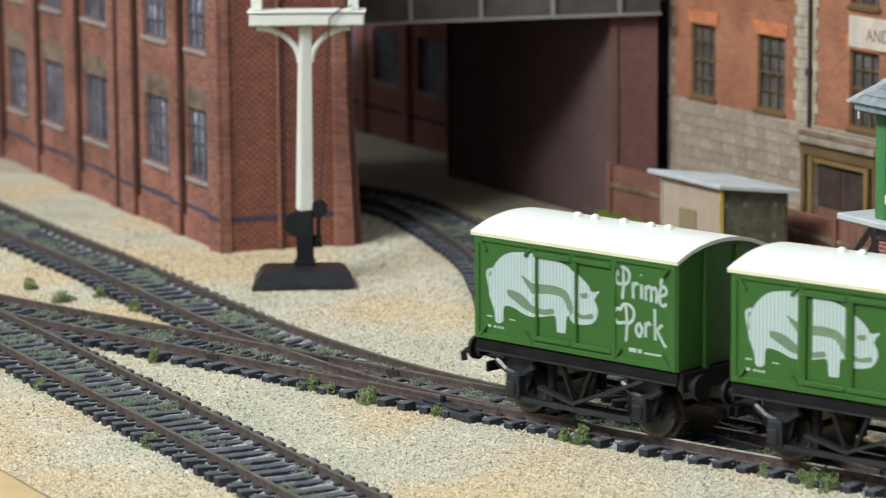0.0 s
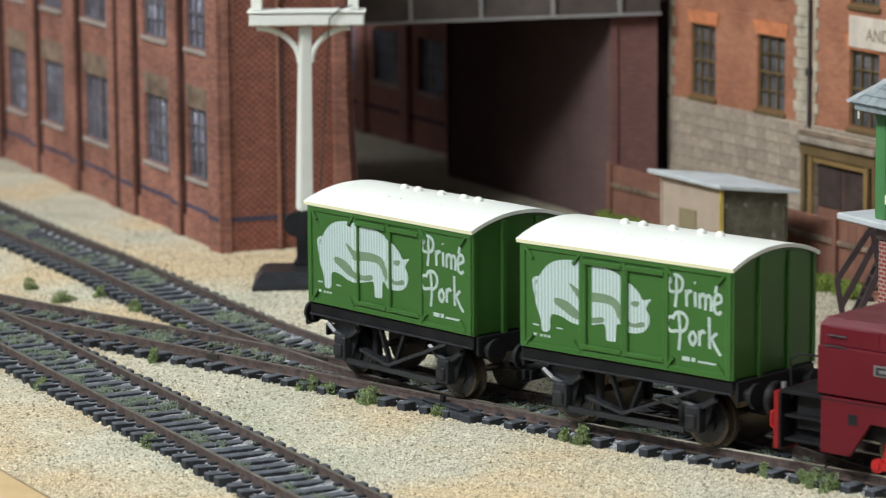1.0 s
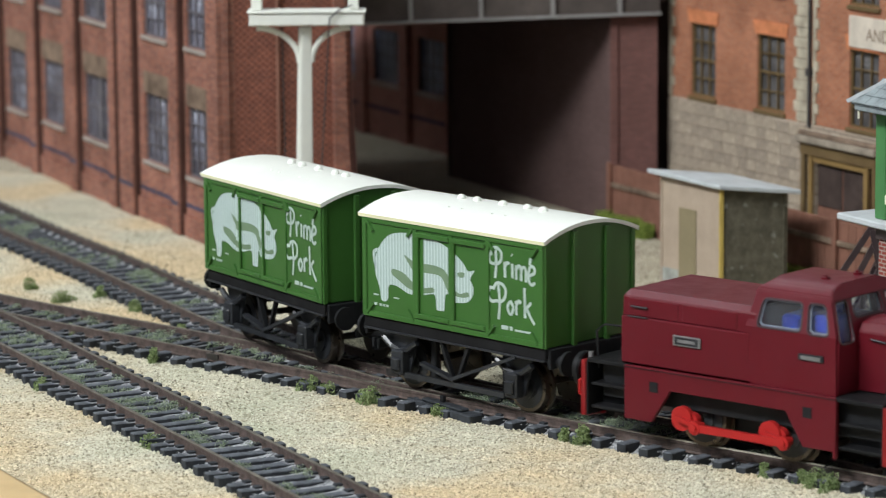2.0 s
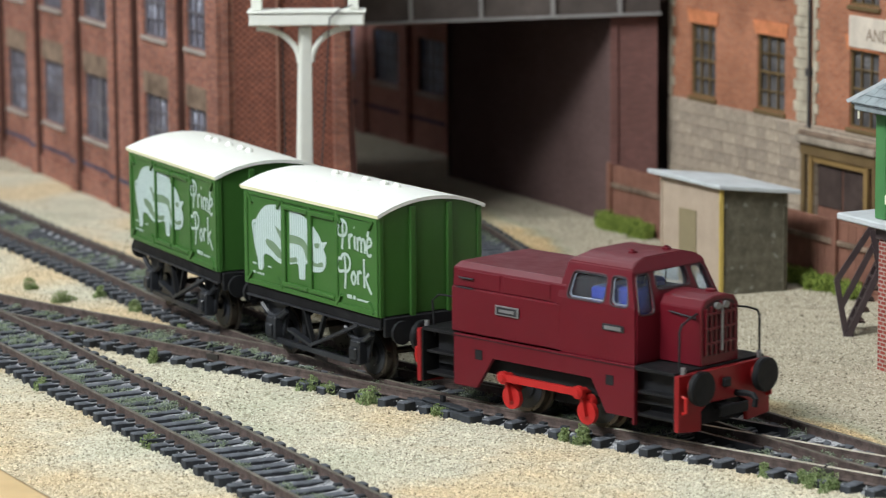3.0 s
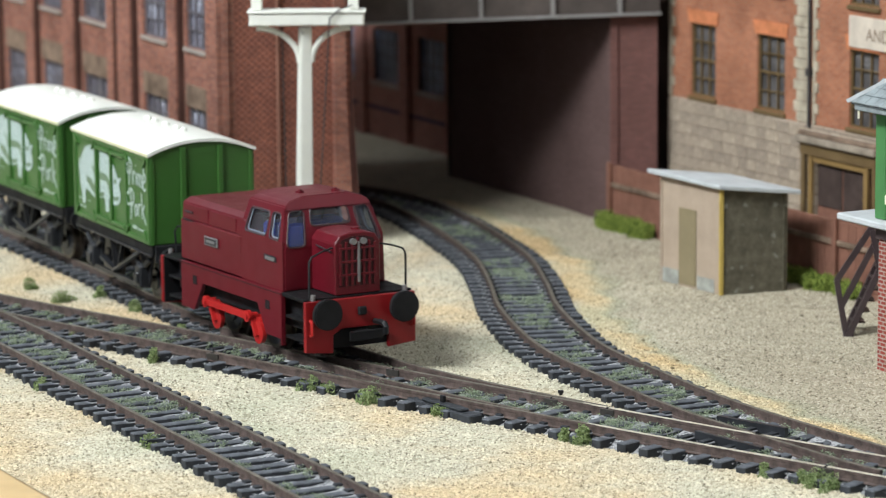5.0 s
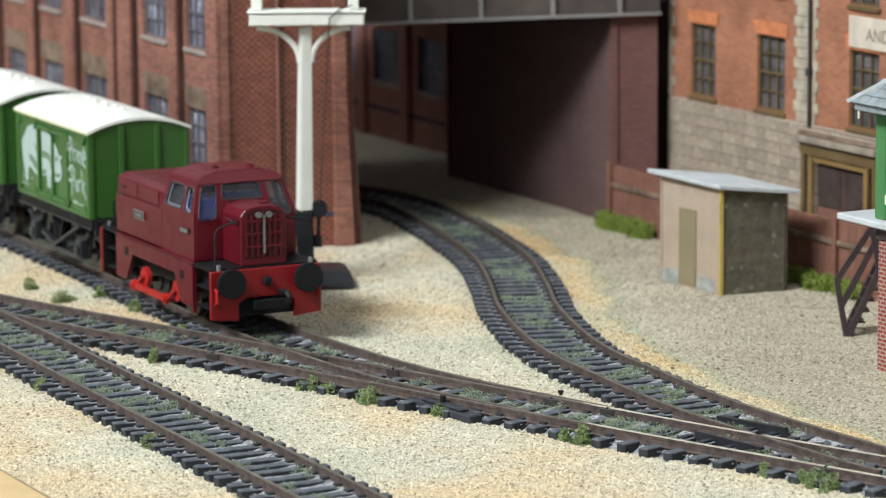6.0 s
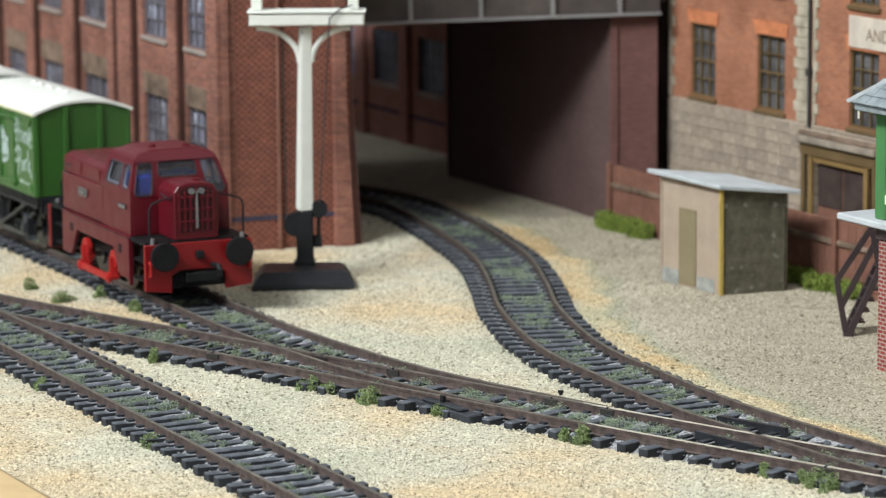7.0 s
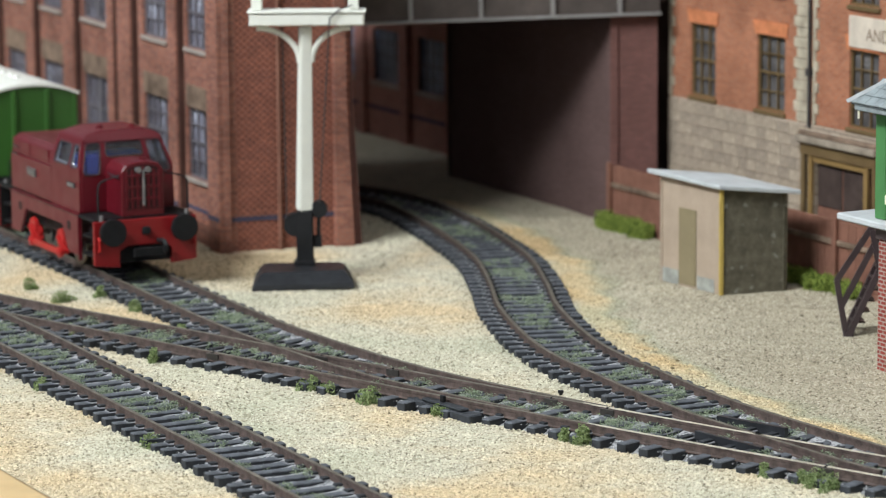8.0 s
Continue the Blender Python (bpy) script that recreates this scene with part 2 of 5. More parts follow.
M_SIGN = paint("stone_name_board", (0.60, 0.53, 0.44), 0.8, 0.2, 0.15, 500, 150)
M_LETTER = paint("faded_sign_letter", (0.27, 0.20, 0.15), 0.8, 0.2, 0.15)

# Blue-white noise blotches paint reflections into the window glass colour.
m, nt, b = material("window_glass_painted_reflections", 0.22, 0, 0.5)
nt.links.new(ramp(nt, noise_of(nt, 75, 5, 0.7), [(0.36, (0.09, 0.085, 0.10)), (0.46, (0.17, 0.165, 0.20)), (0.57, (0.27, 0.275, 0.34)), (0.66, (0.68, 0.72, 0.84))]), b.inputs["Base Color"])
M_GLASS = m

M_PANE = paint("dark_shop_glass", (0.11, 0.105, 0.105), 0.25, 0.5, 0.45, 300, 90, 0, 0)
M_BLUEPANE = paint("dim_blue_glass", (0.20, 0.26, 0.42), 0.35, 0.4, 0.35, 300, 60, 0, 0)
M_DAMP = paint("peeling_card", (0.33, 0.34, 0.31), 0.85, 0.15, 0.25, 500, 300)

m, nt, b = material("loco_glazing", 0.02, 0, 0.5)
b.inputs["Base Color"].default_value = (0.88, 0.93, 1.0, 1)
b.inputs["Transmission Weight"].default_value = 0.97
b.inputs["IOR"].default_value = 1.3
M_CLEAR = m

# ---- building helpers (millimetres in, metres out) ----
K = 0.001


def part(name, bm, mat, parent=None, label="", at=None, smooth=False):
    """Links a bmesh, in millimetres, as one mesh object."""
    bmesh.ops.recalc_face_normals(bm, faces=bm.faces[:])
    bmesh.ops.scale(bm, vec=(K, K, K), verts=bm.verts[:])
    me = bpy.data.meshes.new(name)
    bm.to_mesh(me)
    bm.free()
    for mm in mat if isinstance(mat, (list, tuple)) else [mat]:
        me.materials.append(mm)
    if smooth:
        for p in me.polygons:
            p.use_smooth = True
        me.set_sharp_from_angle(angle=radians(35))
    ob = new(name, me)
    if parent:
        ob.parent = parent
    if at:
        ob.matrix_basis = spot(*at)
    if label:
        ob["label"] = label
    return ob


def spot(x, y, z, rx=0, ry=0, rz=0):
    return pose(x * K, y * K, z * K, rx, ry, rz)


def empty(name, at=(0, 0, 0), rz=0):
    ob = new(name)
    ob.empty_display_size = 0.005
    ob.matrix_basis = spot(*at, 0, 0, rz)
    return ob


def box(x0, x1, y0, y1, z0, z1, bevel=0.0, bm=None, segs=1):
    own = bmesh.new()
    bmesh.ops.create_cube(own, size=1)
    for v in own.verts:
        v.co = Vector((x0 + (v.co.x + 0.5) * (x1 - x0), y0 + (v.co.y + 0.5) * (y1 - y0), z0 + (v.co.z + 0.5) * (z1 - z0)))
    if bevel:
        bmesh.ops.bevel(own, geom=own.edges[:], offset=bevel, segments=segs, affect="EDGES")
    return join(bm, own)


def join(bm, own):
    if bm is None:
        return own
    me = bpy.data.meshes.new("tmp")
    own.to_mesh(me)
    own.free()
    bm.from_mesh(me)
    bpy.data.meshes.remove(me)
    return bm


def prism(profile, axis, a, b, bm=None, bevel=0.0):
    """A closed outline swept from a to b; axis x: (y, z) pairs, y: (x, z) pairs, z: (x, y) pairs."""
    own = bmesh.new()

    def at(p, k):
        return {"x": (k, p[0], p[1]), "y": (p[0], k, p[1]), "z": (p[0], p[1], k)}[axis]

    lo = [own.verts.new(at(p, a)) for p in profile]
    hi = [own.verts.new(at(p, b)) for p in profile]
    n = len(profile)
    own.faces.new(lo)
    own.faces.new(hi[::-1])
    for i in range(n):
        own.faces.new((lo[i], hi[i], hi[(i + 1) % n], lo[(i + 1) % n]))
    bmesh.ops.recalc_face_normals(own, faces=own.faces[:])
    if bevel:
        bmesh.ops.bevel(own, geom=own.edges[:], offset=bevel, segments=1, affect="EDGES")
    return join(bm, own)


def tube(p, q, r, n=10, bm=None, r2=None):
    """A round bar from p to q."""
    own = bmesh.new()
    p, q = Vector(p), Vector(q)
    d = q - p
    bmesh.ops.create_cone(own, cap_ends=True, segments=n, radius1=r, radius2=r if r2 is None else r2, depth=d.length)
    turn = d.to_track_quat("Z", "Y").to_matrix().to_4x4()
    bmesh.ops.transform(own, matrix=Matrix.Translation((p + q) / 2) @ turn, verts=own.verts[:])
    return join(bm, own)


def bent_rod(points, r, n=6, bm=None):
    """A round rod swept in one piece through the points."""
    own = bmesh.new()
    P = [Vector(p) for p in points]
    rings = []
    side = None
    for i, p in enumerate(P):
        t = (P[min(i + 1, len(P) - 1)] - P[max(i - 1, 0)]).normalized()
        if side is None:
            side = t.orthogonal().normalized()
        side = (side - t * side.dot(t)).normalized()
        up = t.cross(side)
        rings.append([own.verts.new(p + (side * math.cos(a) + up * math.sin(a)) * r) for a in (2 * math.pi * k / n for k in range(n))])
    for a, b in zip(rings[:-1], rings[1:]):
        for k in range(n):
            own.faces.new((a[k], a[(k + 1) % n], b[(k + 1) % n], b[k]))
    own.faces.new(rings[0][::-1])
    own.faces.new(rings[-1])
    return join(bm, own)


def bar(p, q, w, h, bm=None):
    """A square bar from p to q, w wide and h deep."""
    own = bmesh.new()
    p, q = Vector(p), Vector(q)
    d = q - p
    bmesh.ops.create_cube(own, size=1)
    bmesh.ops.scale(own, vec=(w, h, d.length), verts=own.verts[:])
    turn = d.to_track_quat("Z", "Y").to_matrix().to_4x4()
    bmesh.ops.transform(own, matrix=Matrix.Translation((p + q) / 2) @ turn, verts=own.verts[:])
    return join(bm, own)


def curve_through(points, step=1.0):
    """Points one step apart along a smooth line through a few given ones."""
    P = [Vector(p) for p in points]
    P = [2 * P[0] - P[1]] + P + [2 * P[-1] - P[-2]]
    fine = []
    for i in range(1, len(P) - 2):
        a, b, c, d = P[i - 1:i + 3]
        for k in range(60):
            t = k / 60
            fine.append(0.5 * (2 * b + (c - a) * t + (2 * a - 5 * b + 4 * c - d) * t * t + (3 * b - a - 3 * c + d) * t ** 3))
    fine.append(P[-2])
    out, left = [fine[0]], step
    for p, q in zip(fine[:-1], fine[1:]):
        n = (q - p).length
        while left <= n:
            out.append(p + (q - p) * (left / n))
            left += step
        left -= n
    return out


def heading(line, i):
    a, b = line[max(0, i - 1)], line[min(len(line) - 1, i + 1)]
    return (b - a).normalized()

# ---- room, board and ground ----
def room():
    walls = (("wall_north", -1.8, 1.8, 2.6, 2.7, -0.8, 1.8), ("wall_south", -1.8, 1.8, -0.9, -0.8, -0.8, 1.8),
             ("wall_west", -1.9, -1.8, -0.9, 2.7, -0.8, 1.8), ("wall_east", 1.8, 1.9, -0.9, 2.7, -0.8, 1.8))
    for name, *d in walls:
        tagged(part(name, box(*(k * 1000 for k in d)), M_PLASTER), "plain grey plaster wall of the room", "wall", kind="structure")
    tagged(part("ceiling", box(-1900, 1900, -900, 2700, 1800, 1900), M_PLASTER), "plain grey ceiling of the room", "ceiling", kind="structure")
    tagged(part("floor", box(-1900, 1900, -900, 2700, -900, -800), M_CARPET), "dark grey carpet of the room", "floor", kind="structure")


room()

# track centre lines
MAIN = curve_through([(-215, 1060), (-165, 992), (-128, 951), (-73, 899.3), (-29.7, 858.7), (13.7, 818.2), (57.5, 778.2), (102.3, 739.2), (160, 688), (230, 625), (300, 560)])
BRANCH = curve_through([(-222, 1271), (-159, 1133), (-131.4, 1075.6), (-102.0, 1017.5), (-74, 958.1), (-44.4, 900), (-8.8, 846.2), (35.6, 799), (57.5, 778.2)])
NEAR = curve_through([(-215, 1060), (-163, 989), (-120.7, 912.3), (-87.8, 847), (-54.9, 781.8), (-22, 716.5), (20, 633)])
YARD = curve_through([(-105, 1205), (-60, 1182), (-19, 1143), (-2, 1104), (9.5, 1062), (18.2, 1020), (21.9, 978), (24.6, 935), (33.5, 884), (47, 847), (66, 804), (94.6, 757), (104.5, 743)])

EDGE = Vector((-102.8, 764.4))
ALONG = Vector((0.4635, -0.8861))
INTO = Vector((0.8861, 0.4635))


def line_distance(xy, line):
    L = np.array([(p.x, p.y) for p in line[::4]])
    best = np.full(len(xy), 1e9)
    for q in L:
        best = np.minimum(best, (xy[:, 0] - q[0]) ** 2 + (xy[:, 1] - q[1]) ** 2)
    return np.sqrt(best)


def track_rise(xy):
    """Scatter heaped against the sleeper ends, in millimetres."""
    d = np.min([line_distance(xy, L) for L in (MAIN, BRANCH, NEAR, YARD)], 0)
    return 0.75 * np.clip((d - 10.5) / 3.0, 0, 1) * np.clip((28 - d) / 11, 0, 1)


def ground_height(x, y):
    n = noise.noise(Vector((x, y, 0)) / 45) * 0.45 + noise.noise(Vector((x, y, 7)) / 11) * 0.28
    return -4.6 + n


def yard_distance(xy):
    """Millimetres from the curved siding, positive on its yard side."""
    line = YARD + [p for p in MAIN if p.x > 106]
    L = np.array([(p.x, p.y) for p in line[::3]])
    T = np.gradient(L, axis=0)
    best, side = np.full(len(xy), 1e9), np.ones(len(xy))
    for q, t in zip(L, T):
        d = xy - q
        r = np.hypot(d[:, 0], d[:, 1])
        near = r < best
        best = np.where(near, r, best)
        side = np.where(near, np.sign(t[0] * d[:, 1] - t[1] * d[:, 0]), side)
    return np.clip(best * side, -80, 120)


def mark_yard(me):
    n = len(me.vertices)
    co = np.empty(n * 3)
    me.vertices.foreach_get("co", co)
    me.attributes.new("yard_distance", "FLOAT", "POINT").data.foreach_set("value", yard_distance(co.reshape(-1, 3)[:, :2] * 1000).astype(np.float32))


def ground():
    na, nb, step = 300, 230, 4.0
    verts, faces = [], []
    for i in range(na + 1):
        for j in range(nb + 1):
            p = EDGE + ALONG * (i - 200) * step + INTO * j * step
            z = ground_height(p.x, p.y)
            verts.append((p.x * K, p.y * K, z * K))
    for i in range(na):
        for j in range(nb):
            k = i * (nb + 1) + j
            faces.append((k, k + nb + 1, k + nb + 2, k + 1))
    V = np.array(verts)
    V[:, 2] += track_rise(V[:, :2] * 1000) * K
    verts = V.tolist()
    me = bpy.data.meshes.new("ground")
    me.from_pydata(verts, [], faces)
    me.materials.append(M_SAND)
    for p in me.polygons:
        p.use_smooth = True
    mark_yard(me)
    tagged(new("ground", me), "pale sand and stone scatter on the layout board", "ground", kind="structure")
    rz = math.degrees(math.atan2(ALONG.y, ALONG.x))
    b = empty("baseboard", (EDGE.x, EDGE.y, -4.5), rz)
    part("board", box(-796, 396, 2, 918, -22, -2.0), M_WOOD, b)
    part("board_edge", box(-800, 400, -14, 0, -60, 0.3, 0.8), M_WOOD, b, "varnished light wooden edge strip")
    for x in (-760, 360):
        for y in (30, 880):
            part("leg", box(x - 25, x + 25, y - 25, y + 25, -795.5, -22.4, 2), M_WOOD, b)
    tagged(b, "light wooden layout board on square legs", "baseboard")


ground()

# ---- track: 16.5 mm gauge ----
def rail(line, side, parent, i0=0, i1=None, h=8.25, top=None):
    """One bullhead rail swept along a line, side +1 to the left of it."""
    i1 = len(line) - 1 if i1 is None else i1
    prof = [(-0.75, -2.5), (0.75, -2.5), (0.75, -2.3), (0.42, -2.0), (0.40, -0.9), (0.52, -0.75), (0.52, -0.1), (0.42, 0), (-0.42, 0), (-0.52, -0.1), (-0.52, -0.75), (-0.40, -0.9), (-0.42, -2.0), (-0.75, -2.3)]
    bm = bmesh.new()
    rings = []
    for i in list(range(i0, i1, 3)) + [i1]:
        t = heading(line, i)
        n = Vector((-t.y, t.x))
        c = line[i] + n * side * h
        rings.append([bm.verts.new((c.x + n.x * a, c.y + n.y * a, z)) for a, z in prof])
    k = len(prof)
    for r, q in zip(rings[:-1], rings[1:]):
        for j in range(k):
            f = bm.faces.new((r[j], r[(j + 1) % k], q[(j + 1) % k], q[j]))
            # Beyond x = 34 the railhead takes the colour with the painted glint.
            f.material_index = (2 if f.verts[0].co.x > 34 else 1) if j in (6, 7, 8) else 0
    bm.faces.new(rings[0])
    bm.faces.new(rings[-1][::-1])
    return part("rail", bm, [M_RAIL, M_RAILDULL, top or M_RAILDULL], parent)


def sleeper_mesh(length):
    bm = box(-length / 2, length / 2, -1.4, 1.4, -5.2, -2.05, 0.22)
    for s in (-8.25, 8.25):
        bm = box(s - 2.1, s + 2.1, -0.9, 0.9, -2.2, -1.55, 0.0, bm)
    bm.normal_update()
    # Upward faces get the paler colour: dust and painted top light.
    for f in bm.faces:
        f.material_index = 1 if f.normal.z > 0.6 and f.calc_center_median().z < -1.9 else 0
    bmesh.ops.scale(bm, vec=(K, K, K), verts=bm.verts[:])
    me = bpy.data.meshes.new("sleeper")
    bm.to_mesh(me)
    bm.free()
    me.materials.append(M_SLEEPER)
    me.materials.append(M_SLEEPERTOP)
    return me


SLEEPERS = {}
rnd = random.Random(4)


def sleeper(parent, a, b):
    """A sleeper that reaches from a to b on the plan."""
    n = max(28, round((b - a).length))
    if n not in SLEEPERS:
        SLEEPERS[n] = sleeper_mesh(n)
    ob = new("sleeper", SLEEPERS[n])
    ob.parent = parent
    c, d = (a + b) / 2, b - a
    ob.matrix_basis = spot(c.x, c.y, rnd.uniform(-0.12, 0.1), 0, rnd.uniform(-0.5, 0.5), math.degrees(math.atan2(d.y, d.x)) + rnd.uniform(-1.2, 1.2))
    return ob


def near_to(line, p):
    i = min(range(0, len(line), 2), key=lambda k: (line[k] - p).length_squared)
    return i, (line[i] - p).length


def lay(name, line, label, shared=(), skip=(), pitch=7.7, i0=6, i1=None, rails=((1, 0, None), (-1, 0, None))):
    """shared: other lines whose rails these sleepers carry as well; skip: lines whose own sleepers do the carrying."""
    t = empty(name)
    i1 = len(line) - 1 if i1 is None else i1
    for side, a, b in rails:
        rail(line, side, t, a, b, top=M_RAILTOP if line is MAIN else None)
    s = float(i0)
    while s < i1:
        i = int(s)
        s += pitch
        p, h = line[i], heading(line, i)
        n = Vector((-h.y, h.x))
        if any(near_to(o, p)[1] < r for o, r in skip):
            continue
        lo, hi = -14.2, 14.2
        for o, r in shared:
            j, d = near_to(o, p)
            if d < r:
                off = (o[j] - p).dot(n)
                lo, hi = min(lo, off - 14.2), max(hi, off + 14.2)
        sleeper(t, p + n * lo, p + n * hi)
    return tagged(t, label, "railway track")


running = lay("railway_track", MAIN, "running line with rusty rails on black plastic sleepers", shared=((BRANCH, 25), (YARD, 25), (NEAR, 20)), pitch=7.0)
lay("railway_track", BRANCH, "curved siding with rusty rails beside the factory", skip=((MAIN, 25),), pitch=7.0, rails=((1, 0, len(BRANCH) - 34), (-1, 0, len(BRANCH) - 44)))
lay("railway_track", NEAR, "straight siding with mossy black sleepers by the board edge", skip=((MAIN, 15),), pitch=6.4)
lay("railway_track", YARD, "sharply curved siding that runs under the road bridge", skip=((MAIN, 25),), pitch=6.4)


def fishplates(track):
    """Short dark plates that join two lengths of rail."""
    for x, y in ((41.3, 805.6), (26.3, 815.8), (-11.3, 855.5), (-25.9, 879.0), (88.0, 744.0), (-60.0, 877.0)):
        p = Vector((x, y))
        i, _ = near_to(MAIN, p)
        t = heading(MAIN, i)
        n = Vector((-t.y, t.x))
        c = MAIN[i] + n * (8.25 if (p - MAIN[i]).dot(n) > 0 else -8.25)
        part("fishplate", box(-2.2, 2.2, -0.85, 0.85, -2.1, -0.35, 0.1), M_CHROME, track, at=(c.x, c.y, 0, 0, 0, math.degrees(math.atan2(t.y, t.x))))
        part("rail_gap", box(-0.25, 0.25, -0.6, 0.6, -1.9, 0.06), M_STEP, track, at=(c.x, c.y, 0, 0, 0, math.degrees(math.atan2(t.y, t.x))))


fishplates(running)


def check_rail():
    """A black check rail beside the crossing of the running line and the curved siding."""
    a, b = Vector((59.5, 782.0, -1.6)), Vector((73.5, 763.9, -1.6))
    t = empty("check_rail")
    part("rail", bar(a, b, 1.1, 2.0), M_BLACKWORN, t)
    part("rail", bar((66.0, 797.0, -1.5), (81.0, 783.2, -1.5), 1.3, 2.2), M_BLACKWORN, t)
    part("crossing_plate", bar((64.0, 788.5, -2.3), (80.0, 773.0, -2.3), 6.5, 0.9), M_BLACKWORN, t)
    return tagged(t, "short black check rail beside a track crossing", "rail")


check_rail()

# ---- buildings ----
def pierced(length, z0, z1, y0, y1, holes, x_start=0.0):
    """A wall along x with rectangular openings (x0, x1, z0, z1) that go through it."""
    xs = sorted({x_start, length, *(h[0] for h in holes), *(h[1] for h in holes)})
    zs = sorted({z0, z1, *(h[2] for h in holes), *(h[3] for h in holes)})
    bm = bmesh.new()
    cells = {}

    def solid(i, j):
        if not (0 <= i < len(xs) - 1 and 0 <= j < len(zs) - 1):
            return False
        cx, cz = (xs[i] + xs[i + 1]) / 2, (zs[j] + zs[j + 1]) / 2
        return not any(h[0] < cx < h[1] and h[2] < cz < h[3] for h in holes)

    def quad(*pts):
        for p in pts:
            if p not in cells:
                cells[p] = bm.verts.new(p)
        bm.faces.new([cells[p] for p in pts])

    for i in range(len(xs) - 1):
        for j in range(len(zs) - 1):
            if not solid(i, j):
                continue
            a, b, c, d = xs[i], xs[i + 1], zs[j], zs[j + 1]
            quad((a, y1, c), (b, y1, c), (b, y1, d), (a, y1, d))
            quad((a, y0, c), (a, y0, d), (b, y0, d), (b, y0, c))
            if not solid(i - 1, j):
                quad((a, y0, c), (a, y1, c), (a, y1, d), (a, y0, d))
            if not solid(i + 1, j):
                quad((b, y0, c), (b, y0, d), (b, y1, d), (b, y1, c))
            if not solid(i, j - 1):
                quad((a, y0, c), (b, y0, c), (b, y1, c), (a, y1, c))
            if not solid(i, j + 1):
                quad((a, y0, d), (a, y1, d), (b, y1, d), (b, y0, d))
    return bm


def window(parent, at, x0, x1, z0, z1, out, cols, rows, bar_mat, sill=None, lintel=None, deep=1.0, pairs=False, glass=None):
    """A sash window in an opening of a wall that faces out (+1 or -1 along y)."""
    f = 0.7
    y = -out * deep
    bm = box(x0, x0 + f, y - 0.4, y + 0.4, z0, z1)
    bm = box(x1 - f, x1, y - 0.4, y + 0.4, z0, z1, 0, bm)
    bm = box(x0 + f, x1 - f, y - 0.4, y + 0.4, z0, z0 + f, 0, bm)
    bm = box(x0 + f, x1 - f, y - 0.4, y + 0.4, z1 - f, z1, 0, bm)
    w = part("window", bm, bar_mat, parent, at=at)
    for i in range(1, cols):
        x = x0 + (x1 - x0) * i / cols
        t = 1.6 if pairs and i == cols // 2 else 0.2
        part("glazing_bar", box(x - t, x + t, y - 0.3, y + 0.3, z0 + f, z1 - f), bar_mat, w)
    for j in range(1, rows):
        z = z0 + (z1 - z0) * j / rows
        t = 0.35 if j * 2 == rows else 0.18
        part("glazing_bar", box(x0 + f, x1 - f, y - 0.28, y + 0.28, z - t, z + t), bar_mat, w)
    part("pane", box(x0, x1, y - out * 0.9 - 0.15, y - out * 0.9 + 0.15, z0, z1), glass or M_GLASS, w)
    if sill:
        a, b = sorted((out * 1.0, -out * 0.6))
        part("sill", box(x0 - 0.8, x1 + 0.8, a, b, z0 - 1.5, z0 - 0.05, 0.2), sill, w)
    if lintel:
        a, b = sorted((out * 0.22, -out * 0.6))
        part("lintel", box(x0 - 0.6, x1 + 0.6, a, b, z1 + 0.05, z1 + 7.3, 0.08), lintel, w)
    return w


